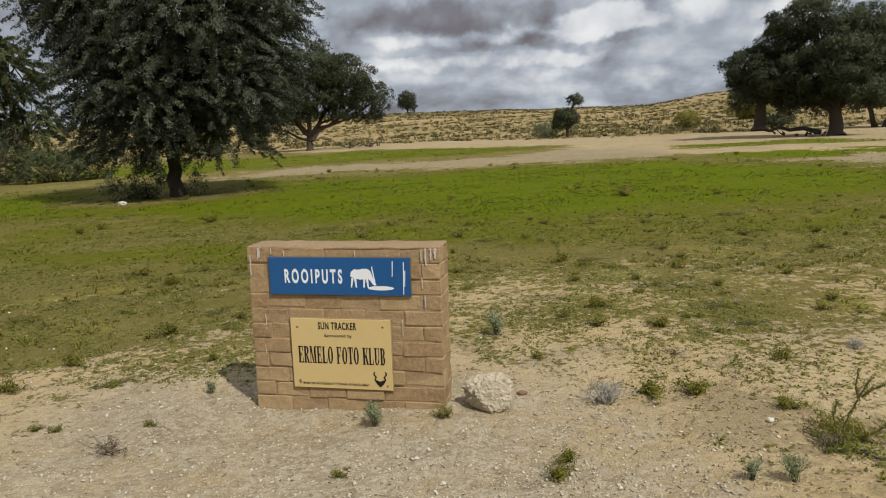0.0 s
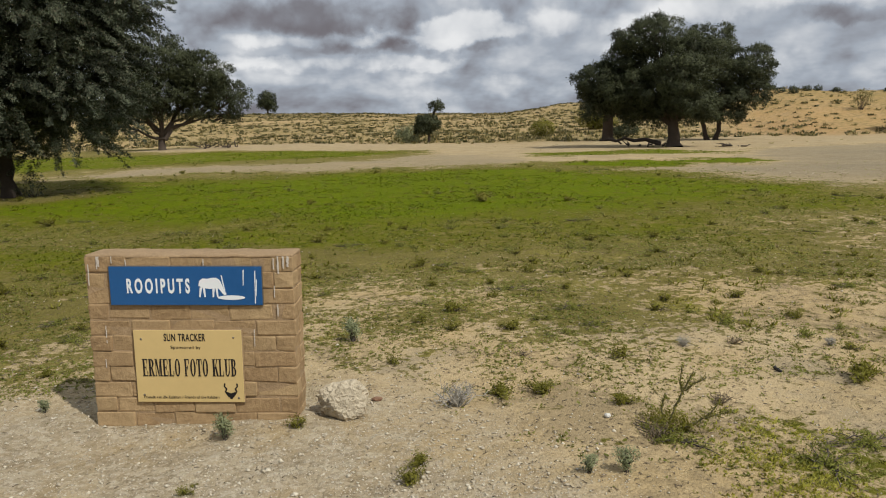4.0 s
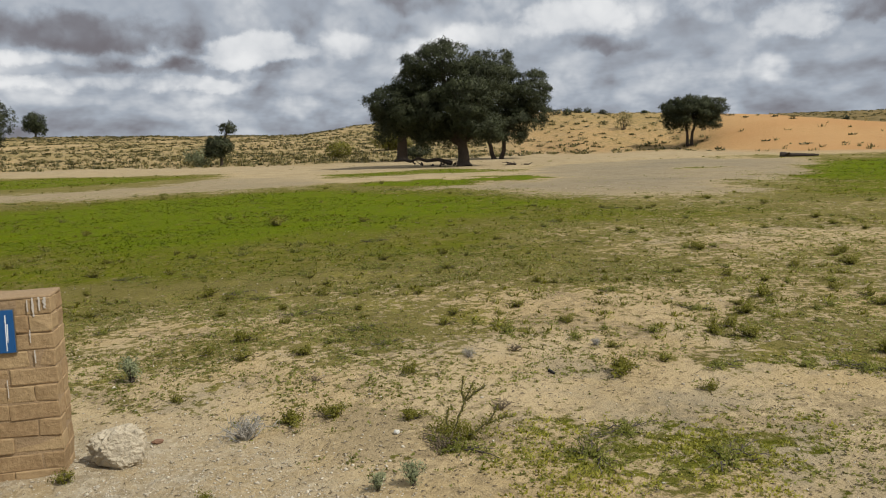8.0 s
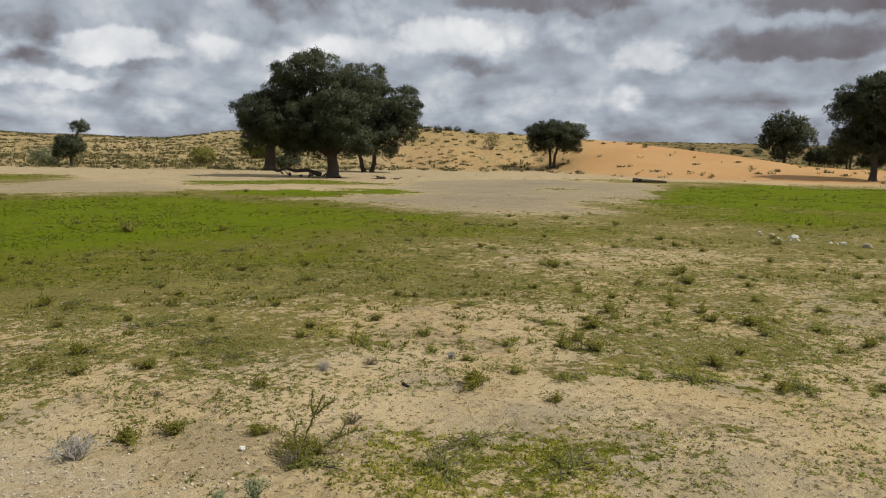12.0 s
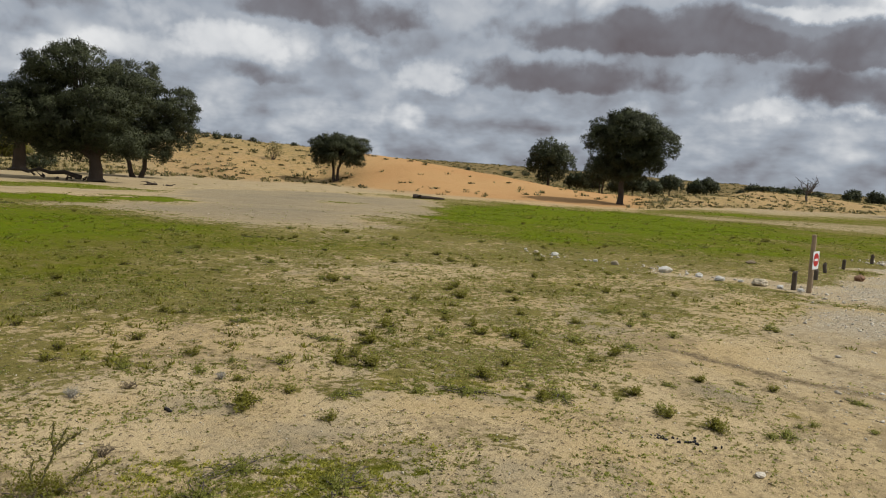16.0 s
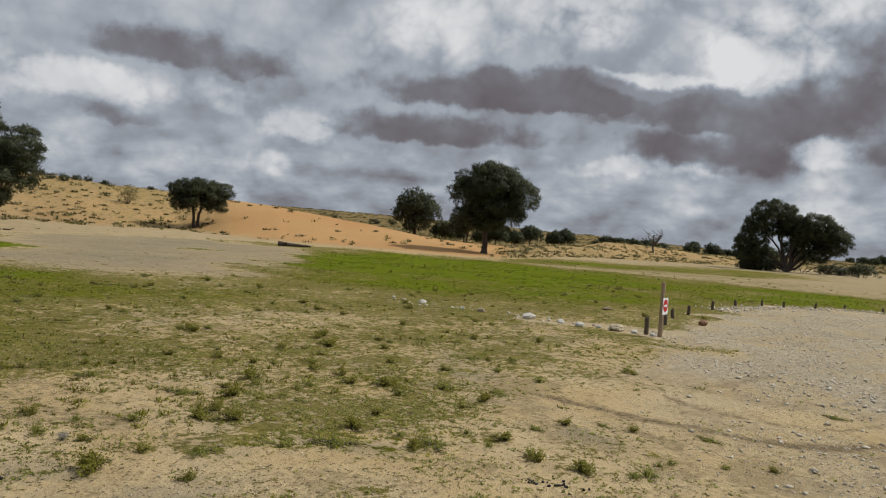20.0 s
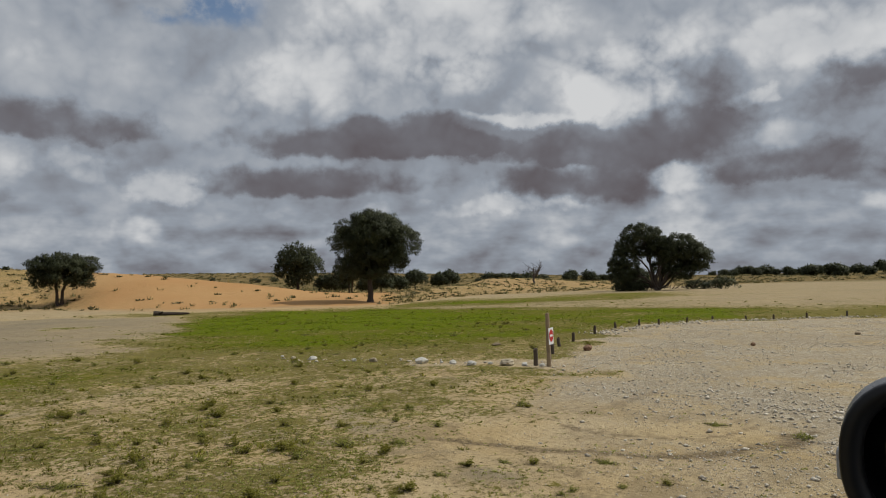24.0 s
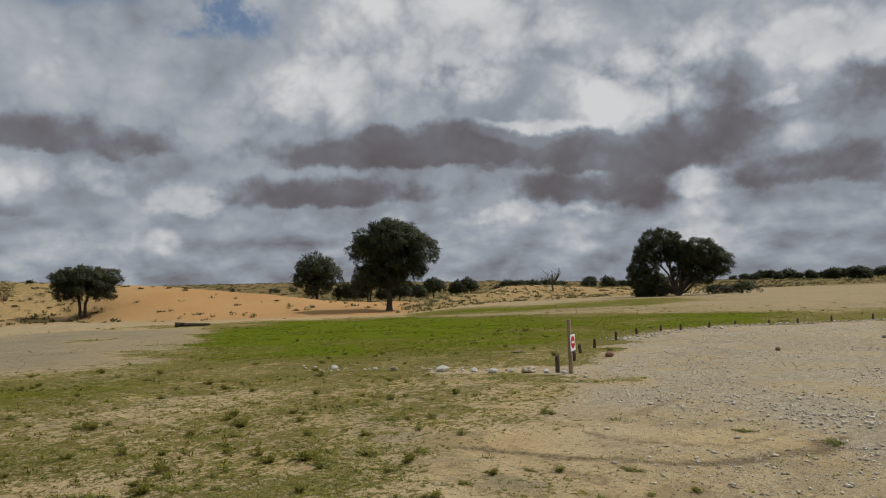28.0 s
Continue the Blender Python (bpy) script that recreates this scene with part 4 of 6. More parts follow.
tree(-12.9, 72.0, [(0.0, 0, 7.7, 3.5, 3.2, 2.0), (-3.0, 0, 5.6, 2.4, 2.2, 1.7), (3.5, 0, 6.8, 2.6, 2.8, 1.8), (6.2, 0, 4.7, 1.8, 1.7, 1.5), (3.6, 0, 5.2, 2.4, 2.0, 1.5), (-4.0, 0, 3.2, 1.3, 1.3, 1.2),
                   (0.6, -1, 5.0, 2.6, 1.7, 1.7), (6.3, 0, 3.0, 0.9, 0.9, 0.7), (-2.2, 0, 3.8, 1.9, 1.6, 1.4), (3.4, 0, 3.6, 1.6, 1.4, 1.1), (-4.6, 0, 1.9, 0.8, 0.8, 0.8), (-0.4, -0.6, 3.6, 1.7, 1.3, 1.0)],
     0.36, 19000, 0.12, "dark spreading camelthorn with a forked trunk at the dune foot", twig=0.32, seed=7, fork=0.12, droop=0.2)
tree(-14.0, 304.0, [(0, 0, 7.6, 2.9, 3.0, 2.4), (-1.0, 0, 5.6, 2.2, 2.4, 1.8), (1.4, 0, 4.6, 1.8, 2.0, 1.8)], 0.4, 900, 0.45, "lone dark tree on the far ridge", twig=0.8, seed=9, leaflets=7)
tree(12.4, 74.9, [(-0.1, 0, 2.5, 1.4, 1.3, 1.0), (1.0, 0.2, 4.7, 0.8, 0.75, 0.55), (-0.7, 0, 1.7, 0.9, 0.9, 0.6)], 0.16, 1700, 0.11, "small dark two-tiered tree where a track meets the dunes", name="small_tree", seed=11, grow=0.78, twig=0.3)
tree(23.7, 45.4, [(-1.6, 0, 7.2, 2.2, 2.0, 1.35), (-5.0, 0, 4.4, 1.6, 1.6, 1.3), (-1.9, 0.5, 2.4, 1.7, 1.5, 1.0), (1.5, 0.4, 2.6, 1.4, 1.3, 1.2), (-4.1, 0.2, 3.2, 1.6, 1.3, 1.1), (0.0, -1.2, 4.7, 2.0, 1.6, 1.6), (-3.0, -0.4, 3.7, 2.1, 1.8, 1.4), (0.6, -0.8, 2.9, 1.6, 1.4, 1.0), (1.6, 0.6, 6.0, 1.6, 1.4, 1.3), (-3.0, 1.0, 5.5, 1.9, 1.8, 1.3)],
     0.46, 26000, 0.092, "huge dark camelthorn with a thick trunk and heavy crown", seed=13, grow=0.95, fork=0.12, twig=0.3, droop=0.15)
tree(33.2, 57.2, [(-0.6, 0, 7.9, 2.4, 2.0, 1.7), (2.9, 0, 5.9, 2.0, 2.0, 1.7), (0.7, 0, 2.9, 2.3, 2.2, 1.6), (-2.3, 0, 5.6, 2.0, 1.9, 1.7), (3.0, 0, 4.0, 1.7, 1.6, 1.3), (-1.6, 0, 3.4, 1.7, 1.6, 1.5), (0.6, 0, 5.4, 2.0, 1.6, 1.6)],
     0.26, 18000, 0.105, "dark camelthorn close behind the huge one", seed=17, grow=0.95, twig=0.3, stems=2, spread=0.9, droop=0.2)
tree(26.2, 62.0, [(0.6, 0, 4.4, 2.6, 2.2, 1.9), (-0.8, 0, 3.0, 1.5, 1.6, 1.3), (2.8, 0, 3.0, 1.8, 1.8, 1.4)], 0.55, 4500, 0.13, "dark camelthorn in the shade of larger ones", seed=19, twig=0.4, droop=0.3)
tree(60.3, 61.9, [(0.3, 0, 3.4, 2.4, 2.3, 1.2), (-1.6, 0, 3.9, 1.4, 1.4, 1.0), (2.1, 0, 4.0, 1.4, 1.4, 1.0), (0.3, 0, 4.5, 1.8, 1.6, 0.7), (-1.4, 0, 2.6, 1.2, 1.1, 0.8), (1.9, 0, 2.6, 1.2, 1.1, 0.8)],
     0.22, 8500, 0.11, "small round dark tree with a forked trunk below the red dune", name="thorn_tree", seed=23, stems=2, spread=0.5, twig=0.3)
tree(64.5, 28.8, [(0.4, 0, 6.6, 2.9, 2.8, 1.7), (-1.7, 0, 5.8, 1.7, 1.8, 1.5), (3.0, 0, 5.8, 1.6, 1.7, 1.5), (0.7, 0, 4.6, 2.3, 2.0, 1.3), (0.4, 0, 7.8, 1.9, 1.9, 0.8), (-1.5, 0.3, 3.6, 1.5, 1.4, 1.3), (1.9, 0, 4.0, 1.6, 1.5, 1.2), (0.3, 0.2, 2.9, 1.5, 1.4, 0.9)],
     0.3, 17000, 0.112, "dark round-crowned camelthorn with one straight trunk", seed=29, grow=0.98, twig=0.32, fork=0.1)
tree(111.0, 5.0, [(-1.8, 0, 8.0, 2.3, 2.2, 1.4), (3.6, 0, 5.9, 2.7, 2.4, 1.7), (-4.4, 0, 3.8, 1.9, 1.8, 2.0), (5.9, 0, 4.7, 1.6, 1.7, 1.4), (0.4, 0, 6.5, 1.5, 1.4, 1.1), (-3.9, 0, 6.2, 1.5, 1.5, 1.2), (-4.4, 0, 2.0, 1.6, 1.6, 1.2), (5.0, 0.6, 3.3, 2.0, 1.4, 0.8), (2.6, 0.5, 4.4, 1.6, 1.3, 0.9), (-2.6, 0.4, 0.7, 1.4, 1.2, 0.6), (1.5, 0, 6.2, 1.5, 1.3, 1.2), (1.6, 0.2, 5.0, 1.3, 1.2, 0.9), (1.0, 0.6, 3.4, 1.5, 1.2, 0.9), (-1.0, 0.6, 5.6, 1.4, 1.2, 1.0), (3.2, 0.4, 2.4, 1.8, 1.2, 1.0)],
     0.62, 15000, 0.16, "old camelthorn with arching limbs and a skirt of dark brush", seed=31, twig=0.35, fork=0.03, lean=0.3)

# ---- bushes and lesser trees ----
def polar(a, d):
    return d * math.sin(radians(a)), d * math.cos(radians(a))


def bush(x, y, lobes, n, leaf, label, mat, name="bush", seed=1, leaflets=7, twig=0.25, droop=0.0, wood=None, group="", stems=7):
    """A bush: several stems from the ground and leaves in clumps."""
    rng = np.random.default_rng(seed)
    top = empty(name, pose(x, y, lift(x, y, -0.03), 0, 0, -float(bearing(x, y))), label, "bush", group)
    sticks, leaves = Soup(), Soup()
    for l in np.array(lobes, dtype=float):
        c, r = l[:3], l[3:]
        for _ in range(stems):
            tip = c + unit(rng.normal(0, 1, 3)) * r * 0.8
            tip[2] = max(tip[2], 0.1)
            sticks.tube(bend(rng, (c[0] * 0.4, c[1] * 0.4, 0), tip, 5, 0.3), np.linspace(0.03 * r.mean(), 0.006 * r.mean(), 5), 5)
        k = int(n / len(lobes))
        n_cl = 26
        cl = c + unit(rng.normal(0, 1, (n_cl, 3))) * r * rng.uniform(0.4, 1.1, (n_cl, 1))
        pos = cl[rng.integers(0, n_cl, k)] + rng.normal(0, 0.2, (k, 3)) * r
        pos[:, 2] = np.abs(pos[:, 2])
        d = unit(unit(pos - c) + rng.normal(0, 0.5, (k, 3)) + np.array([0, 0, -droop]))
        tri = sprigs(rng, pos, d, leaflets, twig, leaf)
        at = tri.reshape(-1, 3, 3).mean(1)
        leaves.tris(tri, unit(unit((at - c) / r) + rng.normal(0, 0.35, at.shape) + np.array([0, 0, 0.5])))
    sticks.part("stalk", wood or M_BARK, top)
    leaves.part("foliage", mat, top, smooth=False)
    return top


bush(-19.0, 36.4, [(-1.0, 0, 0.9, 1.3, 1.0, 0.9), (0.9, 0, 0.75, 1.3, 1.0, 0.7)], 1500, 0.10, "low dense green-brown bush between two thorn trees", M_LEAF_FRESH, seed=2)
bush(-21.5, 38.0, [(-1.6, 0, 1.3, 1.6, 1.2, 1.3)], 900, 0.11, "dense shaded bush under a pale thorn tree", M_LEAF_OLD, seed=4)
bush(-9.0, 22.4, [(0, 0, 0.55, 0.6, 0.5, 0.6), (-0.5, 0.2, 0.35, 0.5, 0.4, 0.4)], 500, 0.06, "leafy suckers at the foot of a thorn tree", M_LEAF_NEAR, seed=6)
bush(-7.6, 22.6, [(0, 0, 0.28, 0.25, 0.2, 0.3)], 120, 0.05, "small leafy sucker beside a thorn tree trunk", M_LEAF_NEAR, seed=8)
bush(*polar(8.1, 76), [(0, 0, 1.0, 1.2, 1.0, 0.9)], 420, 0.14, "grey half-bare bush beside a small dark tree", M_SHRUB_GREY, seed=10)
bush(*polar(18.0, 82), [(0, 0, 0.9, 1.0, 1.0, 0.8)], 420, 0.14, "pale green bush at the dune foot", M_SHRUB, seed=12)
bush(*polar(21.9, 92), [(0, 0, 1.2, 1.9, 1.4, 1.1), (0.9, 0, 0.8, 1.3, 1.2, 0.7)], 1100, 0.16, "broad dark green bush on the dune slope", M_SHRUB, seed=14)
bush(*polar(24.0, 74), [(0, 0, 0.8, 1.5, 1.0, 0.7)], 420, 0.15, "dark brush in the shade of camelthorns", M_LEAF_OLD, seed=16)
bush(*polar(39.5, 97), [(0.1, 0, 1.4, 1.0, 0.8, 0.8)], 170, 0.12, "thin half-bare brown bush on the dune", M_STRAW, seed=18, stems=16)
for k, (a, d, s) in enumerate(((35.4, 110, 0.8), (36.2, 112, 0.55), (36.9, 113, 0.5), (38.0, 111, 0.45), (34.6, 112, 0.6), (33.9, 115, 0.6), (41.0, 108, 0.35), (57.3, 250, 1.8), (58.6, 255, 1.5), (54.2, 260, 1.2), (60.2, 240, 1.4), (51.0, 262, 1.1))):
    bush(*polar(a, d), [(0, 0, 0.45 * s, 0.9 * s, 0.8 * s, 0.5 * s)], 130, 0.16 * max(s, 0.7), "small round bush on the dune crest", M_LEAF_OLD, seed=40 + k, group="bushes along the dune crest")
# behind the round-crowned tree
tree(*polar(60.4, 118), [(0, 0, 5.2, 2.6, 2.4, 1.9), (-1.2, 0, 3.8, 2.0, 2.0, 1.6), (1.4, 0, 4.0, 2.0, 2.0, 1.6), (0.2, 0, 2.2, 1.9, 1.8, 1.2)], 0.26, 2000, 0.26, "dark round tree behind the tail of the red dune", seed=51, twig=0.5, leaf_mat=M_LEAF_OLD)
for k, (a, d, s, w) in enumerate(((62.6, 122, 0.55, 1.3), (64.4, 112, 0.95, 1.0), (66.7, 124, 0.62, 1.0), (68.0, 136, 0.62, 0.8), (69.3, 144, 0.78, 1.0), (71.2, 146, 0.62, 0.9), (71.9, 147, 0.68, 0.9), (63.6, 128, 0.5, 1.1), (65.6, 130, 0.5, 1.1))):
    tree(*polar(a, d), [(0, 0, 3.4 * s, 2.1 * s * w, 2.0 * s, 1.4 * s), (-1.2 * s, 0, 2.7 * s, 1.5 * s * w, 1.5 * s, 1.2 * s), (1.4 * s, 0, 2.8 * s, 1.4 * s * w, 1.4 * s, 1.2 * s)], 0.17 * s, 700, 0.26,
         "small dark thorn tree in the group at the dune's tail", name="small_thorn_tree", seed=60 + k, twig=0.4, group="trees behind the dune's tail", stems=1 + k % 2)
# far lines of trees along the dry river
FAR_A = ((75.0, 205, 1.0), (76.0, 200, 1.1), (77.0, 205, 1.25), (77.9, 208, 1.35), (79.0, 210, 1.1), (81.2, 190, 1.15), (82.6, 195, 1.15), (83.6, 215, 0.9), (84.3, 210, 0.9), (85.2, 205, 0.8), (86.3, 185, 1.5), (74.2, 215, 0.7))
FAR_B = tuple((91.4 + 0.62 * k + 0.17 * math.sin(k * 7.1), 300 + 22 * math.sin(k * 2.3), (0.95, 1.25, 1.1, 1.55, 1.35, 1.2, 1.7)[k % 7] * (1 + 0.012 * k)) for k in range(27))
kinds = []
for k in range(3):
    kinds.append(tree(*polar(75.0 + k, 200), [(0, 0, 1.6, 1.5 - 0.2 * k, 1.4, 1.0), (1.1, 0, 1.2, 1.2, 1.1, 0.9), (-1.0, 0, 1.3 + 0.2 * k, 1.1, 1.0, 0.9), (0.2, 0, 0.7, 1.6, 1.3, 0.6)], 0.14, 420, 0.34,
                      "distant dark round tree in the line along the river bed", name="far_tree", seed=80 + k, twig=0.4, group="far trees along the river bed"))
for k, (a, d, s) in enumerate(FAR_A[3:] + FAR_B):
    x, y = polar(a, d)
    copy_thing(kinds[k % 3], pose(x, y, lift(x, y, -0.1), 0, 0, (k * 77) % 360) @ Matrix.Scale(s * (0.85 if k < 9 else 0.78), 4))


def bare_tree(x, y, h, label, seed, mat):
    rng = np.random.default_rng(seed)
    top = empty("dead_tree", pose(x, y, lift(x, y, -0.05), 0, 0, -float(bearing(x, y))), label, "tree")
    Soup().tube(bend(rng, (0, 0, 0), (0.1, 0, h * 0.35), 5, 0.2), np.linspace(h * 0.05, h * 0.035, 5), 7).part("trunk", mat, top)
    for k in range(9):
        tip = np.array([rng.uniform(-0.45, 0.45), rng.uniform(-0.3, 0.3), rng.uniform(0.65, 1.0)]) * h
        limb = Soup()
        line = bend(rng, (0.1, 0, h * 0.3), tip, 7, 0.25)
        limb.tube(line, np.linspace(h * 0.028, h * 0.006, 7), 5)
        for _ in range(5):
            s = line[rng.integers(3, 7)]
            limb.tube(bend(rng, s, s + rng.normal(0, 0.13, 3) * h + np.array([0, 0, 0.06 * h]), 4, 0.3), np.linspace(h * 0.012, h * 0.004, 4), 4)
        limb.part("limb", mat, top)
    return top


bare_tree(*polar(78.4, 150), 4.2, "grey dead tree with bare upright branches", 3, M_DEAD)


def brush_pile(x, y, w, h, label, seed, n=26, mat=None):
    rng = np.random.default_rng(seed)
    top = empty("brush_heap", pose(x, y, lift(x, y), 0, 0, -float(bearing(x, y))), label, "branches")
    for k in range(n):
        a = np.array([rng.uniform(-w, w), rng.uniform(-0.5, 0.5), rng.uniform(0.0, h * 0.3)])
        b = a + np.array([rng.normal(0, 0.5), rng.normal(0, 0.3), rng.uniform(0, h)])
        a[2] = max(a[2], 0.02)
        Soup().tube(bend(rng, a, b, 6, 0.4), np.linspace(rng.uniform(0.03, 0.09), 0.012, 6), 5).part("branch", mat or M_BARK, top)
    return top


pile = brush_pile(22.0, 46.6, 1.6, 0.5, "dead branches lying at the foot of the huge camelthorn", 5, 14)
Soup().tube(bend(np.random.default_rng(4), (-2.6, 0, 0.25), (1.3, 0, 0.18), 8, 0.25, 0.2), np.linspace(0.06, 0.16, 8), 7).part("branch", M_BARK, pile)
brush_pile(26.8, 43.8, 0.9, 0.22, "small heap of dead sticks on the clay", 6, 9)
brush_pile(-8.0, 72.5, 1.8, 0.6, "dark brushwood heap beside the spreading camelthorn", 7, 24)
brush_pile(114.0, 2.5, 6.0, 1.6, "dark brushwood skirt under the old camelthorn", 8, 60)
bush(112.5, 7.5, [(0, 0, 0.8, 2.4, 1.2, 0.8), (-2.2, 0, 0.7, 1.6, 1.0, 0.7)], 500, 0.22, "dark low brush under the old camelthorn", M_LEAF_OLD, seed=71)
bush(114.5, -4.0, [(0, 0, 0.8, 2.0, 1.2, 0.8), (-3.0, 0, 0.6, 1.8, 1.0, 0.6)], 500, 0.22, "dark low brush trailing from the old camelthorn", M_LEAF_OLD, seed=72)


def fallen_log(x, y, length, r, turn, label, seed):
    rng = np.random.default_rng(seed)
    top = empty("fallen_log", pose(x, y, lift(x, y, r * 0.7), 0, 0, turn), label, "log")
    line = bend(rng, (-length / 2, 0, 0), (length / 2, 0, -r * 0.3), 9, 0.05)
    rad = np.linspace(r, r * 0.35, 9) * rng.uniform(0.85, 1.15, 9)
    Soup().tube(line, rad, 9).part("stem", M_BARK, top)
    Soup().tube(bend(rng, line[1], line[1] + np.array([0.3, -0.5, 0.12]), 5, 0.2), np.linspace(r * 0.6, r * 0.3, 5), 6).part("stump", M_BARK, top)


fallen_log(42.3, 33.6, 2.3, 0.2, -52, "dark fallen log lying on the edge of the clay", 9)

# ---- brick sign ----
def box(w, d, h, bevel=0.0, seg=1, at=(0, 0, 0)):
    """A box from the corner at, w right, d back, h up."""
    bm = bmesh.new()
    bmesh.ops.create_cube(bm, size=1.0)
    for v in bm.verts:
        v.co = Vector(((v.co.x + 0.5) * w + at[0], (v.co.y + 0.5) * d + at[1], (v.co.z + 0.5) * h + at[2]))
    if bevel:
        bmesh.ops.bevel(bm, geom=bm.edges[:], offset=bevel, segments=seg, affect="EDGES", profile=0.6)
    return bm


def lettering(name, body, x, z, w, h, mat, parent, y, bold=0.0, depth=0.0015, gap_k=1.12):
    """Flat letters that fill a box w by h whose lower left corner is at x, z."""
    cu = bpy.data.curves.new(name, "FONT")
    cu.body, cu.extrude, cu.offset = body, 0.01, bold
    cu.space_character = gap_k
    tmp = new(name, cu)
    bpy.context.view_layer.update()
    me = bpy.data.meshes.new_from_object(tmp.evaluated_get(bpy.context.evaluated_depsgraph_get()))
    bpy.data.objects.remove(tmp)
    co = np.empty(len(me.vertices) * 3)
    me.vertices.foreach_get("co", co)
    co = co.reshape(-1, 3)
    lo, hi = co.min(0), co.max(0)
    k = (co - lo) / (hi - lo)
    co = np.stack([x + k[:, 0] * w, y - k[:, 2] * depth, z + k[:, 1] * h], -1)
    me.vertices.foreach_set("co", co.ravel())
    me.update()
    me.materials.clear()
    me.materials.append(mat)
    ob = new(name, me)
    ob.parent = parent
    return ob


def slab(name, outline, y, depth, mat, parent, label=""):
    """A flat plain shape standing in the plate's plane."""
    bm = bmesh.new()
    f = bm.faces.new([bm.verts.new((px_, y, pz)) for px_, pz in outline])
    r = bmesh.ops.extrude_face_region(bm, geom=[f])
    for v in r["geom"]:
        if isinstance(v, bmesh.types.BMVert):
            v.co.y -= depth
    bmesh.ops.recalc_face_normals(bm, faces=bm.faces[:])
    return part(name, bm, mat, parent, label)


def oval(cx, cz, rx, rz, n=24, a0=0, a1=360):
    return [(cx + rx * math.cos(radians(a0 + (a1 - a0) * k / n)), cz + rz * math.sin(radians(a0 + (a1 - a0) * k / n))) for k in range(n)]


def serif_line(text, x, z, w, h, mat, parent, y, depth=0.0015):
    """A line of condensed bold letters with serifs, filling a box w by h."""
    bar = lambda a, b, c, d: [(a, b), (c, b), (c, d), (a, d)]
    stem = [bar(0.10, 0, 0.40, 1), bar(0.0, 0, 0.52, 0.05), bar(0.0, 0.95, 0.52, 1)]

    def arc(cx, cz, rx, rz, s_, t_, a0, a1, n=14):
        th = [radians(a0 + (a1 - a0) * k / n) for k in range(n + 1)]
        o = [(cx + rx * math.cos(a), cz + rz * math.sin(a)) for a in th]
        q = [(cx + (rx - s_) * math.cos(a), cz + (rz - t_) * math.sin(a)) for a in th]
        return [[o[k], o[k + 1], q[k + 1], q[k]] for k in range(n)]

    arms = [bar(0.4, 0.94, 0.90, 1), bar(0.80, 0.72, 0.90, 0.94), bar(0.4, 0.47, 0.66, 0.53), bar(0.60, 0.38, 0.68, 0.62)]
    foot_bar = [bar(0.4, 0, 0.94, 0.06), bar(0.84, 0.06, 0.94, 0.30)]
    glyphs = {
        "E": (1.0, stem + arms + foot_bar), "F": (0.95, stem + arms), "L": (0.95, stem + foot_bar),
        "T": (1.0, [bar(0.35, 0, 0.65, 0.94), bar(0.22, 0, 0.78, 0.05), bar(0.02, 0.94, 0.98, 1), bar(0.02, 0.70, 0.11, 0.94), bar(0.89, 0.70, 0.98, 0.94)]),
        "M": (1.35, [bar(0.10, 0, 0.16, 1), bar(0.70, 0, 0.90, 1), [(0.10, 1), (0.32, 1), (0.56, 0.0), (0.46, 0.0)], [(0.49, 0.0), (0.55, 0.0), (0.76, 1), (0.70, 1)], bar(0.0, 0, 0.26, 0.05), bar(0.60, 0, 1.0, 0.05), bar(0.0, 0.95, 0.2, 1), bar(0.8, 0.95, 1.0, 1)]),
        "R": (1.05, stem + arc(0.45, 0.74, 0.45, 0.26, 0.27, 0.06, -90, 90) + [[(0.42, 0.50), (0.62, 0.52), (1.0, 0.0), (0.72, 0.0)]]),
        "B": (1.0, stem + arc(0.45, 0.755, 0.42, 0.245, 0.26, 0.06, -90, 90) + arc(0.45, 0.27, 0.48, 0.27, 0.27, 0.06, -90, 90)),
        "K": (1.1, stem + [[(0.38, 0.40), (0.48, 0.40), (0.88, 0.96), (0.76, 0.96)], [(0.46, 0.56), (0.64, 0.66), (1.0, 0.0), (0.72, 0.0)], bar(0.64, 0.95, 0.98, 1)]),
        "O": (1.05, arc(0.5, 0.5, 0.46, 0.51, 0.27, 0.06, 0, 360, 28)),
        "U": (1.05, [bar(0.12, 0.28, 0.40, 1), bar(0.78, 0.28, 0.86, 1), bar(0.0, 0.95, 0.52, 1), bar(0.66, 0.95, 0.98, 1)] + arc(0.49, 0.30, 0.37, 0.31, 0.18, 0.08, 180, 360)),
    }
    units = sum(0.62 if ch == " " else glyphs[ch][0] + 0.10 for ch in text)
    at, k = 0.0, w / units
    for ch in text:
        if ch == " ":
            at += 0.62 * k
            continue
        wide, shapes = glyphs[ch]
        bm = bmesh.new()
        for n, pts in enumerate(shapes):
            ring = [[bm.verts.new((x + at + a * wide * k, y - e - n * 0.00003, z + b * h)) for a, b in pts] for e in (0.0, depth)]
            bm.faces.new(ring[1])
            for i_ in range(len(pts)):
                j_ = (i_ + 1) % len(pts)
                bm.faces.new((ring[0][i_], ring[0][j_], ring[1][j_], ring[1][i_]))
        bmesh.ops.recalc_face_normals(bm, faces=bm.faces[:])
        part("letter", bm, mat, parent)
        at += (wide + 0.10) * k


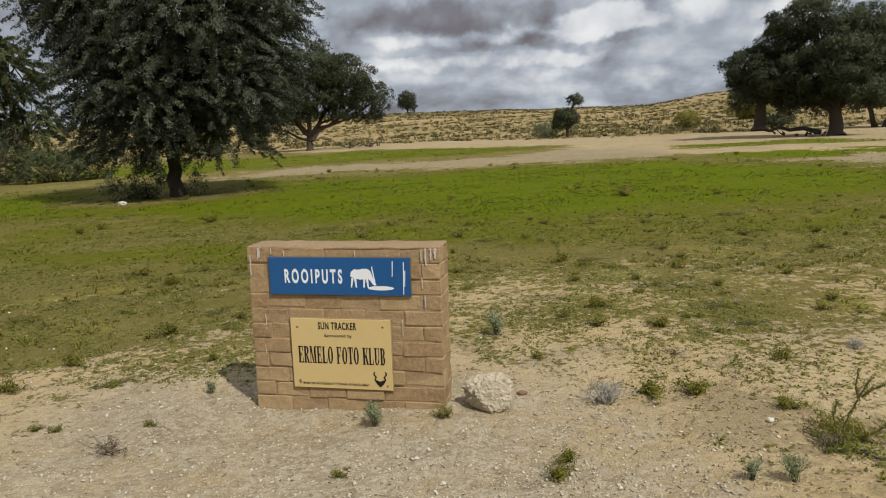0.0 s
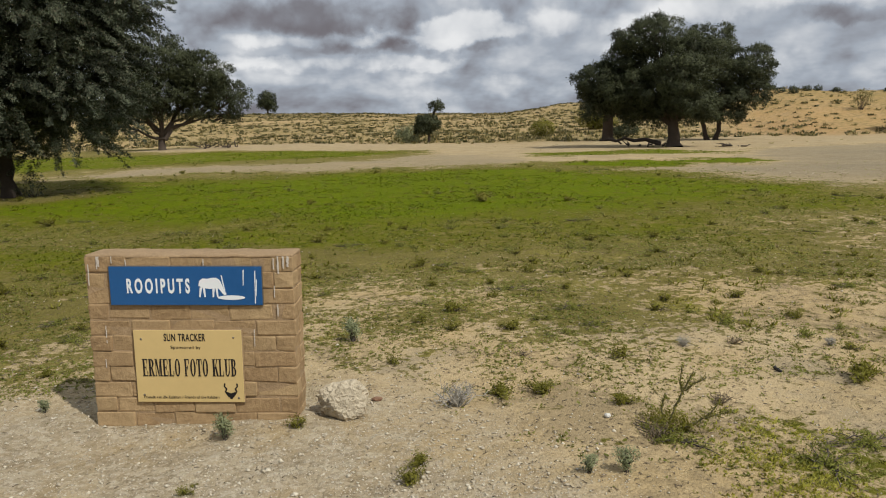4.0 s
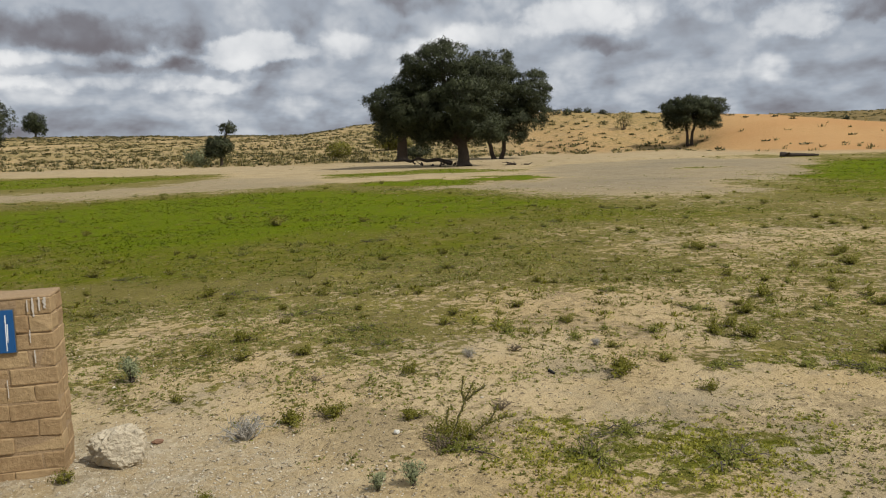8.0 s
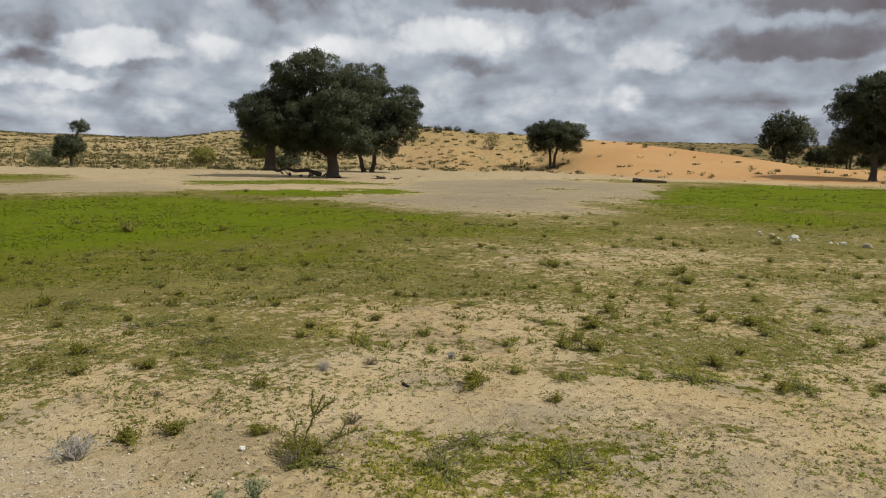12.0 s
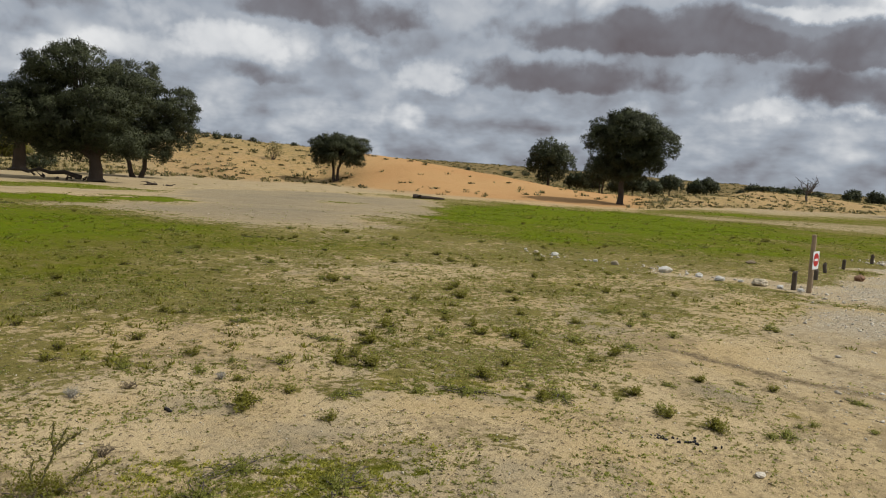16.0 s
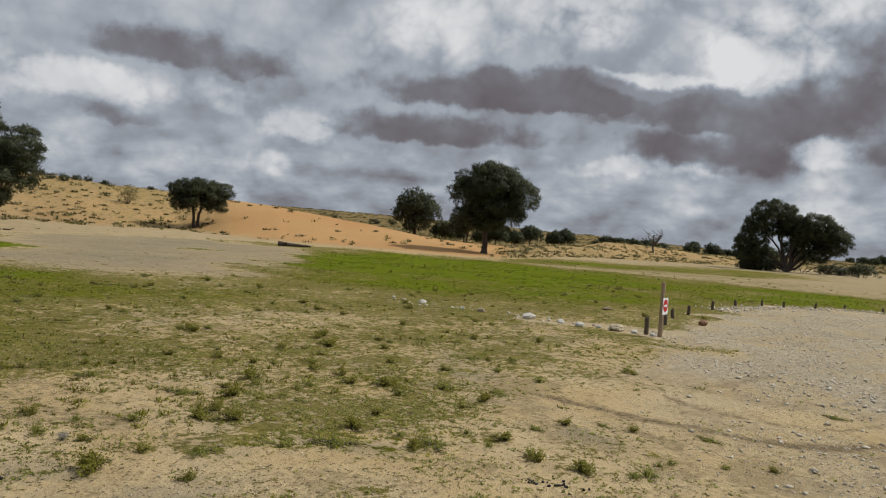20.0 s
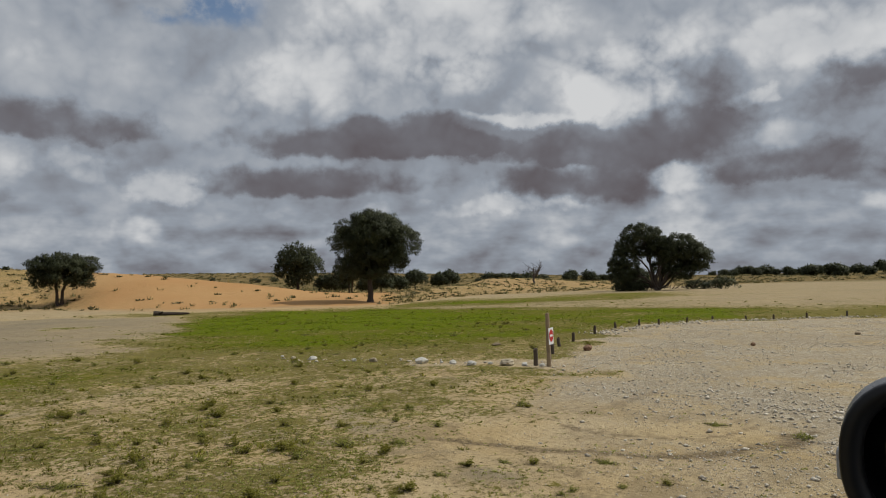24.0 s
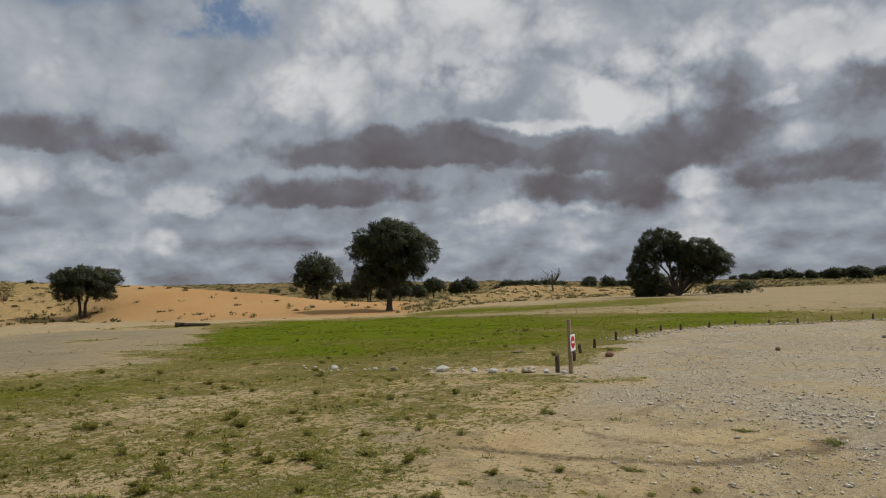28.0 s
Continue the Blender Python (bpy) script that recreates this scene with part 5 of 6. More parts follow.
def brick_sign():
    rng = random.Random(4)
    W, D, H, N = 1.185, 0.235, 1.03, 11
    ch, gap_w = H / N, 0.006
    top = empty("brick_sign", pose(-1.282, 4.546, lift(-0.65, 4.45, -0.012), 0, 1.065, -11.75) @ Matrix.Diagonal((1.043, 1.0, 1.023, 1.0)), "low brick wall sign with a blue and a cream plate", "sign")
    part("mortar", box(W - 0.014, D - 0.014, H - 0.006, at=(0.007, 0.007, 0)), M_MORTAR, top, "sandy mortar core")
    cap = box(W - 0.008, D - 0.008, 0.022, 0.010, 2, at=(0.004, 0.004, H - 0.014))
    bmesh.ops.subdivide_edges(cap, edges=[e for e in cap.edges if e.calc_length() > 0.5], cuts=14)
    for v in cap.verts:
        v.co.z += 0.006 * noise.noise(v.co * 9) + 0.003 * noise.noise(v.co * 31)
    part("cap", cap, M_MORTAR, top, "worn sandy mortar top", True)
    widths = {}
    unit_w = W / 5.0
    for row in range(N):
        edges = [0.0] + [unit_w * (k + (0.5 if row % 2 else 1.0)) for k in range(5)]
        edges = [0.0] + [round(e + rng.uniform(-0.018, 0.018), 2) for e in edges[1:] if e < W - 0.05] + [W]
        for a, b in zip(edges, edges[1:]):
            for back in (0, 1):
                key = (round(b - a, 3), rng.randrange(4))
                if key not in widths:
                    bm = box(b - a - gap_w, D / 2 - gap_w * 0.5, ch - gap_w, 0.007, 2)
                    bmesh.ops.translate(bm, vec=(-(b - a - gap_w) / 2, -(D / 2 - gap_w * 0.5) / 2, -(ch - gap_w) / 2), verts=bm.verts[:])
                    far_off = Vector((key[1] * 7.3, 0, 0))
                    for v in bm.verts:
                        v.co += Vector((noise.noise(v.co * 31 + far_off), noise.noise(v.co * 29 + far_off + Vector((5, 0, 0))), noise.noise(v.co * 37 + far_off))) * 0.0085
                    me = bpy.data.meshes.new("brick")
                    bm.to_mesh(me)
                    bm.free()
                    me.materials.append(M_BRICK)
                    widths[key] = me
                ob = new("brick", widths[key])
                ob.parent = top
                ob.matrix_basis = pose((a + b) / 2, D * (0.25 + 0.5 * back) + rng.uniform(-0.004, 0.005), ch * (row + 0.5) + rng.uniform(-0.0035, 0.0035), rng.uniform(-1.8, 1.8), rng.uniform(-1.0, 1.0), rng.uniform(-1.0, 1.0))
    ox = 0.010
    blue = part("name_plate", box(0.862, 0.006, 0.224, 0.001, 1, at=(ox + 0.135, -0.014, 0.748)), M_BLUE, top, "blue enamel name plate with white lettering")
    rim = part("plate_edge", box(0.872, 0.005, 0.234, 0.001, 1, at=(ox + 0.130, -0.0085, 0.743)), M_SCREW, blue)
    y = -0.0142
    lettering("inscription", "ROOIPUTS", ox + 0.232, 0.816, 0.358, 0.088, M_LETTER, blue, y, 0.034, gap_k=1.5)
    # plain white emblem: a body on legs, a stick and a pool
    body_ = [(0.640, 0.862), (0.644, 0.888), (0.662, 0.904), (0.692, 0.902), (0.715, 0.908), (0.742, 0.908), (0.758, 0.898), (0.768, 0.880), (0.778, 0.850), (0.790, 0.824), (0.796, 0.812), (0.784, 0.806), (0.772, 0.818), (0.756, 0.842), (0.744, 0.850),
             (0.728, 0.846), (0.700, 0.842), (0.676, 0.848), (0.660, 0.850)]
    slab("emblem", [(ox + u, z) for u, z in body_], y, 0.0015, M_LETTER, blue)
    for u, w_ in ((0.652, -0.008), (0.668, 0.006), (0.724, -0.004), (0.740, 0.006)):
        slab("emblem", [(ox + u - 0.006, 0.852), (ox + u + 0.008, 0.852), (ox + u + 0.004 + w_, 0.795), (ox + u - 0.004 + w_, 0.795)], y - 0.0002, 0.0015, M_LETTER, blue)
    slab("emblem", oval(ox + 0.822, 0.792, 0.078, 0.013), y, 0.0015, M_LETTER, blue)
    slab("emblem", [(ox + 0.768, 0.922), (ox + 0.774, 0.922), (ox + 0.790, 0.83), (ox + 0.784, 0.828)], y - 0.0004, 0.0015, M_LETTER, blue)
    for k, (u, z0, z1) in enumerate(((0.89, 0.86, 0.955), (0.955, 0.755, 0.95), (0.962, 0.80, 0.90))):
        slab("scratch", [(ox + u, z0), (ox + u + 0.004, z0 + 0.004), (ox + u + 0.009, z1), (ox + u + 0.003, z1 - 0.003)], y, 0.0008, M_LETTER, blue, "pale scratch")
    ox = 0.030
    cream = part("sponsor_plate", box(0.618, 0.006, 0.436, 0.001, 1, at=(ox + 0.228, -0.014, 0.170)), M_CREAM, top, "cream plate with black lettering")
    cream.location.z = -0.008
    part("plate_edge", box(0.628, 0.005, 0.446, 0.001, 1, at=(ox + 0.223, -0.0085, 0.165)), M_MORTAR, cream)
    lettering("inscription", "SUN TRACKER", ox + 0.402, 0.540, 0.238, 0.046, M_INK, cream, y, 0.018)
    lettering("inscription", "Sponsored by", ox + 0.438, 0.488, 0.172, 0.025, M_INK, cream, y, 0.0)
    serif_line("ERMELO FOTO KLUB", ox + 0.268, 0.328, 0.545, 0.105, M_INK, cream, y)
    lettering("inscription", "Vriende van die Kalahari / Friends of the Kalahari", ox + 0.262, 0.192, 0.440, 0.018, M_INK, cream, y, 0.0)
    for s in (-1, 1):
        pts = [(0.006, 0.205), (0.028, 0.235), (0.020, 0.252), (0.034, 0.268), (0.030, 0.284), (0.038, 0.286), (0.042, 0.266), (0.029, 0.252), (0.037, 0.234), (0.014, 0.198)]
        slab("emblem", [(ox + 0.772 + s * a, b) for a, b in pts], y, 0.0015, M_INK, cream)
    slab("emblem", [(ox + 0.742, 0.236), (ox + 0.772, 0.224), (ox + 0.802, 0.236), (ox + 0.786, 0.216), (ox + 0.778, 0.190), (ox + 0.766, 0.190), (ox + 0.758, 0.216)], y, 0.0015, M_INK, cream)
    for u, z in ((0.27, 0.552), (0.80, 0.562), (0.268, 0.214), (0.815, 0.196)):
        bm = bmesh.new()
        bmesh.ops.create_uvsphere(bm, u_segments=8, v_segments=5, radius=0.007)
        for v in bm.verts:
            v.co = Vector((ox + u + v.co.x, y + v.co.y * 0.4, z + v.co.z))
        part("screw", bm, M_SCREW, cream, "", True)
    # lime runs and worn paint on the upper courses
    for u, z0, z1, w in ((0.025, 0.86, 0.985, 0.008), (0.085, 0.97, 1.03, 0.012), (0.075, 0.955, 1.03, 0.006), (0.16, 0.99, 1.03, 0.006), (0.24, 0.955, 1.01, 0.006), (1.075, 0.955, 1.02, 0.007), (1.10, 0.93, 1.03, 0.012),
                         (1.13, 0.96, 1.03, 0.010), (1.155, 0.97, 1.03, 0.014), (1.075, 0.79, 0.86, 0.006), (1.09, 0.68, 0.75, 0.007), (0.10, 0.52, 0.62, 0.006), (0.95, 0.5, 0.60, 0.005), (0.68, 0.975, 1.015, 0.006), (0.085, 0.37, 0.42, 0.005)):
        z, lines = z1, []
        w2 = w * 0.5
        left = [(u - w2 * rng.uniform(0.5, 1.2), z1 - (z1 - z0) * k / 6) for k in range(7)]
        right = [(u + w2 * rng.uniform(0.4, 1.2), z1 - (z1 - z0) * k / 6) for k in range(6, -1, -1)]
        slab("lime_run", left + right, -0.0042, 0.0015, M_LIME, top, "white lime run")
    return top


brick_sign()

# ---- stones ----
def stone(name, x, y, w, d, h, label, mat, seed, category="stone", group="", sink=0.12, turn=0.0, cuts=3, rough=0.28, faces=0):
    bm = bmesh.new()
    bmesh.ops.create_icosphere(bm, subdivisions=cuts, radius=0.5)
    off = Vector((seed * 3.7, seed * 1.3, seed * 2.1))
    for v in bm.verts:
        n = v.co.normalized()
        k = 1 + rough * 0.75 * noise.noise(n * 1.6 + off) + rough * 0.7 * noise.noise(n * 4.2 + off) + rough * 0.24 * noise.noise(n * 10 + off) + rough * 0.09 * noise.noise(n * 24 + off)
        v.co = Vector((n.x * w * 0.5 * k, n.y * d * 0.5 * k, n.z * h * 0.5 * k))
    chip = random.Random(seed)
    for _ in range(faces):
        way_ = Vector((chip.gauss(0, 1), chip.gauss(0, 1), chip.gauss(0.2, 0.8))).normalized()
        reach = 0.5 * math.sqrt((way_.x * w) ** 2 + (way_.y * d) ** 2 + (way_.z * h) ** 2) * chip.uniform(0.72, 0.92)
        for v in bm.verts:
            over = v.co.dot(way_) - reach
            if over > 0:
                v.co -= way_ * over * 0.88
    for v in bm.verts:
        v.co *= 1 - 0.11 * abs(noise.noise(v.co * (6.0 / w) + off)) - 0.09 * abs(noise.noise(v.co * (14.0 / w) + off)) + 0.03 * noise.noise(v.co * (30.0 / w) + off)
    ob = part(name, bm, mat, None, "", cuts > 2 and False)
    ob.matrix_world = pose(x, y, lift(x, y, h * (0.5 - sink)), 0, 0, turn)
    return tagged(ob, label, category, group)


stone("boulder", 0.215, 4.32, 0.33, 0.28, 0.27, "rough pale calcrete boulder on the sand beside the sign", M_ROCK, 3, "boulder", sink=0.16, cuts=5, rough=0.24, faces=11)
stone("stone", 0.42, 4.50, 0.07, 0.05, 0.03, "small red-brown flat stone on the sand", M_RED_STONE, 5)
stone("stone", 1.75, 3.93, 0.042, 0.035, 0.03, "small white stone beside a thorny plant", M_WHITE, 6)
stone("stone", -8.99, 20.46, 0.26, 0.18, 0.15, "pale stone at the edge of the tree's shade", M_RUBBLE, 7)
ROW = ((16.4, 8.7, 0.30), (16.2, 7.5, 0.20), (16.05, 6.95, 0.26), (15.95, 5.72, 0.42), (16.0, 5.0, 0.26), (15.75, 4.5, 0.30), (15.8, 3.72, 0.44), (15.85, 3.35, 0.22), (16.1, 5.3, 0.14), (16.0, 4.15, 0.16), (16.7, 9.4, 0.18), (17.0, 9.9, 0.14), (15.75, 2.95, 0.2))
for k, (x, y, s) in enumerate(ROW):
    stone("white_stone", x, y, s * 0.8, s * 0.62, s * 0.42, "whitewashed stone in a row along the yard's edge", M_ROCK if k % 4 == 2 else M_WHITE, 11 + k, "stone", "row of white stones", sink=0.2, turn=k * 50, faces=6)
stone("stone", 19.4, 2.5, 0.34, 0.22, 0.17, "red-brown stone at the edge of the gravel", M_RED_STONE, 31)
stone("stone", 20.9, -1.5, 0.17, 0.13, 0.10, "small dark red stone lying on the gravel", M_RED_STONE, 32)
stone("stone", 25.0, -4.65, 0.26, 0.18, 0.10, "dark flat stone lying on the gravel", M_LITTER, 33)
stone("stone", 5.2, 0.95, 0.09, 0.06, 0.03, "pale flat stone on the gravel", M_RUBBLE, 34)
# a flat stone shape added in place of a small dark bush
stone("stone", 20.6, 5.2, 0.42, 0.25, 0.09, "low dark lump standing in for a small dark bush in the green cover", M_LITTER, 35)

# ---- bollards and the no-entry sign ----
def bollard(x, y, h, r, lean, seed, label):
    rng = np.random.default_rng(seed)
    top = empty("wooden_bollard", pose(x, y, lift(x, y, -0.04), lean * 0.6, lean, rng.uniform(0, 360)), label, "bollard", "bollards along the yard")
    s = Soup()
    z = np.array([0.0, 0.1, 0.3, 0.6, 0.9, 0.985, 1.0]) * (h + 0.04)
    s.tube(np.stack([rng.normal(0, 0.004, 7), rng.normal(0, 0.004, 7), z], -1), np.array([1.05, 1, 1, 0.97, 0.98, 0.93, 0.80]) * r, 10)
    s.part("post", M_POST, top, "", False)
    lid = bmesh.new()
    bmesh.ops.create_cone(lid, cap_ends=True, segments=10, radius1=r * 0.8, radius2=r * 0.55, depth=0.012)
    bmesh.ops.translate(lid, vec=(0, 0, h + 0.044), verts=lid.verts[:])
    part("end_grain", lid, M_POST, top)
    return top


BOLLARDS = ((15.9, 3.12, 0.36, 2), (18.3, 3.2, 0.36, -2), (20.4, 3.4, 0.36, 3), (22.3, 3.3, 0.38, -1), (24.9, 3.0, 0.42, 3), (27.6, 2.6, 0.32, -3), (29.7, 1.9, 0.34, 6), (29.9, 1.2, 0.34, 9), (31.1, 0.2, 0.30, -6),
            (32.8, -0.8, 0.26, 3), (33.2, -2.1, 0.28, 1), (33.7, -3.2, 0.30, -2), (34.1, -4.5, 0.30, 2), (35.4, -6.2, 0.34, 1), (36.8, -8.2, 0.34, -2), (38.0, -10.4, 0.34, 2))
for k, (x, y, h, lean) in enumerate(BOLLARDS):
    bollard(x, y, h if k < 1 else h * 0.64, 0.047 if k < 6 else 0.042, lean, k, "short dark weathered wooden bollard at the gravel's edge")


def no_entry(x, y):
    top = empty("no_entry_sign", pose(x, y, lift(x, y, -0.03), 0, -2.0, -14), "wooden post carrying a small red and white no-entry plate", "road sign")
    rng = np.random.default_rng(8)
    z = np.linspace(0, 1.13, 9)
    Soup().tube(np.stack([rng.normal(0, 0.004, 9), rng.normal(0, 0.004, 9), z], -1), np.linspace(0.048, 0.042, 9), 10).part("post", M_POST_PALE, top)
    lid = bmesh.new()
    bmesh.ops.create_cone(lid, cap_ends=True, segments=10, radius1=0.042, radius2=0.03, depth=0.012)
    bmesh.ops.translate(lid, vec=(0, 0, 1.135), verts=lid.verts[:])
    part("end_grain", lid, M_POST_PALE, top)
    plate = part("plate", box(0.235, 0.006, 0.34, 0.002, 1, at=(-0.095, -0.058, 0.49)), M_LETTER, top, "white metal plate")
    slab("disc", oval(0.022, 0.67, 0.100, 0.125, 28), -0.0582, 0.003, M_RED, plate, "red disc")
    slab("bar", [(-0.045, 0.648), (0.09, 0.648), (0.09, 0.692), (-0.045, 0.692)], -0.0613, 0.002, M_LETTER, plate, "white bar")


no_entry(15.62, 2.78)
bollard(16.6, 2.95, 0.5, 0.04, -3, 40, "thin weathered stake beside the no-entry post")

# ---- shrubs near the path ----
def shrub_kind(seed, w, h, n, leaf, mat, label, wood=None, name="shrub", stems=9, twig=0.05, up=0.6, leaflets=5):
    """A small plant, built once far from view and copied."""
    rng = np.random.default_rng(seed)
    top = empty(name, pose(0, -30 - seed, lift(0, -30 - seed)), label, "shrub", "low plants on the sand")
    sticks, leaves = Soup(), Soup()
    for _ in range(stems):
        a = rng.uniform(0, 2 * np.pi)
        r = w * rng.uniform(0.15, 1.15) * (1.0 + 0.45 * math.cos(2 * a + seed))
        tip = np.array([math.cos(a) * r, math.sin(a) * r, h * rng.uniform(0.45, 1.0)])
        line = bend(rng, (math.cos(a) * 0.01, math.sin(a) * 0.01, -0.01), tip, 5, 0.3, h * 0.12)
        sticks.tube(line, np.linspace(0.0042, 0.0014, 5) * (1 + w * 2), 4)
        if n:
            k = max(1, n // stems)
            t = rng.uniform(0.2, 1.0, k) * 4
            i = np.minimum(t.astype(int), 3)
            p = line[i] + (line[i + 1] - line[i]) * (t - i)[:, None] + rng.normal(0, w * 0.09, (k, 3))
            p[:, 2] = np.maximum(p[:, 2], 0.004)
            d = unit(rng.normal(0, 0.8, (k, 3)) + np.array([0, 0, up]))
            tri = sprigs(rng, p, d, leaflets, twig, leaf)
            leaves.tris(tri, unit(tri.reshape(-1, 3, 3).mean(1) / w * 0.7 + rng.normal(0, 0.4, (len(tri) // 3, 3)) + np.array([0, 0, 0.9])))
        else:
            for _ in range(4):
                s = line[rng.integers(2, 5)]
                sticks.tube(bend(rng, s, s + rng.normal(0, 0.25, 3) * w + np.array([0, 0, h * 0.15]), 4, 0.4), np.linspace(0.002, 0.0008, 4) * (1 + w * 2), 4)
    sticks.part("stalk", wood or M_DEAD, top)
    if n:
        leaves.part("foliage", mat, top, smooth=False)
    return top


KINDS = {
    "a": shrub_kind(1, 0.14, 0.10, 190, 0.021, M_SHRUB, "low leafy green shrub on the sand", stems=17),
    "b": shrub_kind(2, 0.12, 0.075, 130, 0.018, M_SHRUB, "small dull green shrub with dry stems", stems=14),
    "c": shrub_kind(3, 0.09, 0.17, 170, 0.019, M_SHRUB_GREY, "upright grey-green herb on the sand", stems=9, up=1.1),
    "d": shrub_kind(4, 0.15, 0.13, 0, 0.0, M_SHRUB, "dry grey leafless shrub on the sand", wood=M_GREYTWIG, name="dry_shrub", stems=40),
    "e": shrub_kind(5, 0.19, 0.026, 260, 0.016, M_SPROUT, "flat yellow-green spreading plant", stems=26, up=0.0, twig=0.03),
    "f": shrub_kind(6, 0.16, 0.08, 0, 0.0, M_SHRUB, "dead brown twigs of a small shrub", wood=M_LITTER, name="dead_shrub", stems=16),
    "g": shrub_kind(7, 0.13, 0.07, 120, 0.017, M_SPROUT, "small sparse olive shrub on the sand", stems=12),
}
SPOTS = ("c -.48 4.12 1.0;b -.09 4.16 .75;a .48 3.37 .75;a .55 3.56 .65;b -.62 3.54 .5;c 1.37 3.26 .7;c 1.55 3.22 .85;b -1.88 4.29 .5;f -1.97 3.94 1.1;a -2.55 6.44 1.15;a -3.01 5.62 1;b -3.19 5.08 1.1;"
         "e -2.44 5.08 .8;c .36 5.88 1.3;b .62 5.24 .7;d .92 4.36 1.15;a 1.23 4.44 .95;a 1.49 4.41 .95;a 1.92 4.1 .8;e 1.98 3.55 1.3;f 1.9 3.6 1;b 2.3 4.98 .95;a 1.73 5.97 .9;b 1 6.38 .8;c -1.67 4.84 .6;a 3.7 4.2 1.35;"
         "b 4.09 4.78 .7;b 4.16 4.25 .75;a 5.89 5 1.05;a 6.6 5.4 1.1;b 3.94 3.53 .8;b 3.62 5.77 .6;d 2.89 5.14 .6;b 3.45 6.57 1;b 3.56 7.69 .9;a 3.95 16.36 2.4;a 7.42 4.17 1.2;b 7.33 3.95 1;b 8.83 4.16 .9;a 9.07 6.16 1.2;"
         "b 8.41 6.47 1;b 7.33 6.03 .9;b 7.24 6.5 1;b 7.62 5.32 .9;b 7.22 4.5 1;b 7.14 3.08 .8;b 8.7 4.89 .9;a 8.5 8.24 1.1;b 6.86 6.94 .9;a -1.89 5.56 .6;b -2.03 6.98 .8;b -2.59 4.29 .5;b -2.45 4.27 .5;a -3.34 8.71 1.1;"
         "a -3.98 9.44 1.2;a -4.84 15.08 1.6;b .09 8.71 .9;a -1.2 9.3 1.3;a 1.4 9.1 1.2;b 2.6 8.3 1;a 5.2 10.36 1;b 5.1 7.5 .9;b 9.24 6.27 1.3;b 4.6 9.0 1;f 2.5 3.95 .9;f 3.3 5.1 .8;e 2.6 3.1 1.3;e 3.2 2.7 1.4;e 3.0 3.3 1.2;e 5.3 3.3 1.2;e 5.8 2.7 1.2;f 1.6 5.2 .6;e 4.4 3.9 1;"
         "d 4.0 4.9 .5;b 1.2 4.5 .5;e 8.1 3.1 1;e 9.9 -.3 .8;e 9.4 -1.2 1.0")
for spot in SPOTS.split(";"):
    kind, x, y, s = spot.split()
    x, y, s = float(x), float(y), float(s)
    copy_thing(KINDS[kind], pose(x, y, lift(x, y), 0, 0, (x * 911 + y * 577) % 360) @ Matrix.Scale(s * 0.78, 4))
rng_s = np.random.default_rng(77)
made = 0
while made < 290:
    a, d = rng_s.uniform(-28, 92), 6.0 * math.exp(rng_s.uniform(0, 1.7))
    x, y = polar(a, d)
    c = covers(np.array([x]), np.array([y]))[0]
    if c[3] > 0.3 or (c[0] > 0.7 and rng_s.random() < 0.75) or c[2] > 0.4 or rng_s.random() > 0.35 + c[1]:
        continue
    copy_thing(KINDS["agbge"[made % 5]], pose(x, y, lift(x, y), 0, 0, rng_s.uniform(0, 360)) @ Matrix.Scale(rng_s.uniform(0.3, 0.7) * (1 + d * 0.03), 4))
    made += 1


def thorn_plant(x, y):
    """Knobbly stems rising from a leafy base."""
    rng = np.random.default_rng(12)
    top = empty("thorn_plant", pose(x, y, lift(x, y), 0, 0, -29), "knobbly-stemmed thorny plant with a leafy base", "shrub")
    for path in (((0.0, 0, 0), (0.04, 0, 0.12), (0.09, 0, 0.24), (0.13, 0, 0.33)), ((0.09, 0, 0.22), (0.14, 0, 0.27), (0.20, 0, 0.31)), ((0.08, 0, 0.2), (0.06, 0, 0.28), (0.07, 0, 0.36)),
                 ((0.05, -0.05, 0.0), (0.14, -0.07, 0.05), (0.22, -0.08, 0.12), (0.27, -0.08, 0.20)), ((0.2, -0.08, 0.1), (0.27, -0.09, 0.13), (0.32, -0.09, 0.15)), ((-0.02, 0, 0), (-0.04, 0, 0.1), (-0.02, 0, 0.17))):
        pts = np.concatenate([np.linspace(a, b, 5)[:-1] for a, b in zip(path, path[1:])] + [[path[-1]]]) + 0.0
        s = Soup()
        s.tube(pts + rng.normal(0, 0.003, pts.shape), np.linspace(0.0062, 0.0028, len(pts)) * rng.uniform(0.8, 1.3, len(pts)), 6)
        for p in pts[1:]:
            for _ in range(3):
                s.tube([p, p + rng.normal(0, 0.012, 3) + np.array([0, 0, 0.006])], [0.0025, 0.0008], 4)
        s.part("stem", M_STEM, top)
        lv = Soup()
        at = np.repeat(pts, 6, axis=0) + rng.normal(0, 0.007, (len(pts) * 6, 3))
        lv.tris(sprigs(rng, at, unit(rng.normal(0, 1, at.shape) + np.array([0, 0, 0.5])), 3, 0.012, 0.011))
        lv.part("foliage", M_SHRUB, top, smooth=False)
    lv = Soup()
    pos = np.stack([rng.normal(0.02, 0.085, 260), rng.normal(0, 0.08, 260), np.abs(rng.normal(0, 0.03, 260)) + 0.004], -1)
    lv.tris(sprigs(rng, pos, unit(rng.normal(0, 1, (260, 3)) + np.array([0, 0, 0.6])), 5, 0.03, 0.016))
    lv.part("foliage", M_SHRUB, top, smooth=False)


thorn_plant(2.04, 3.74)


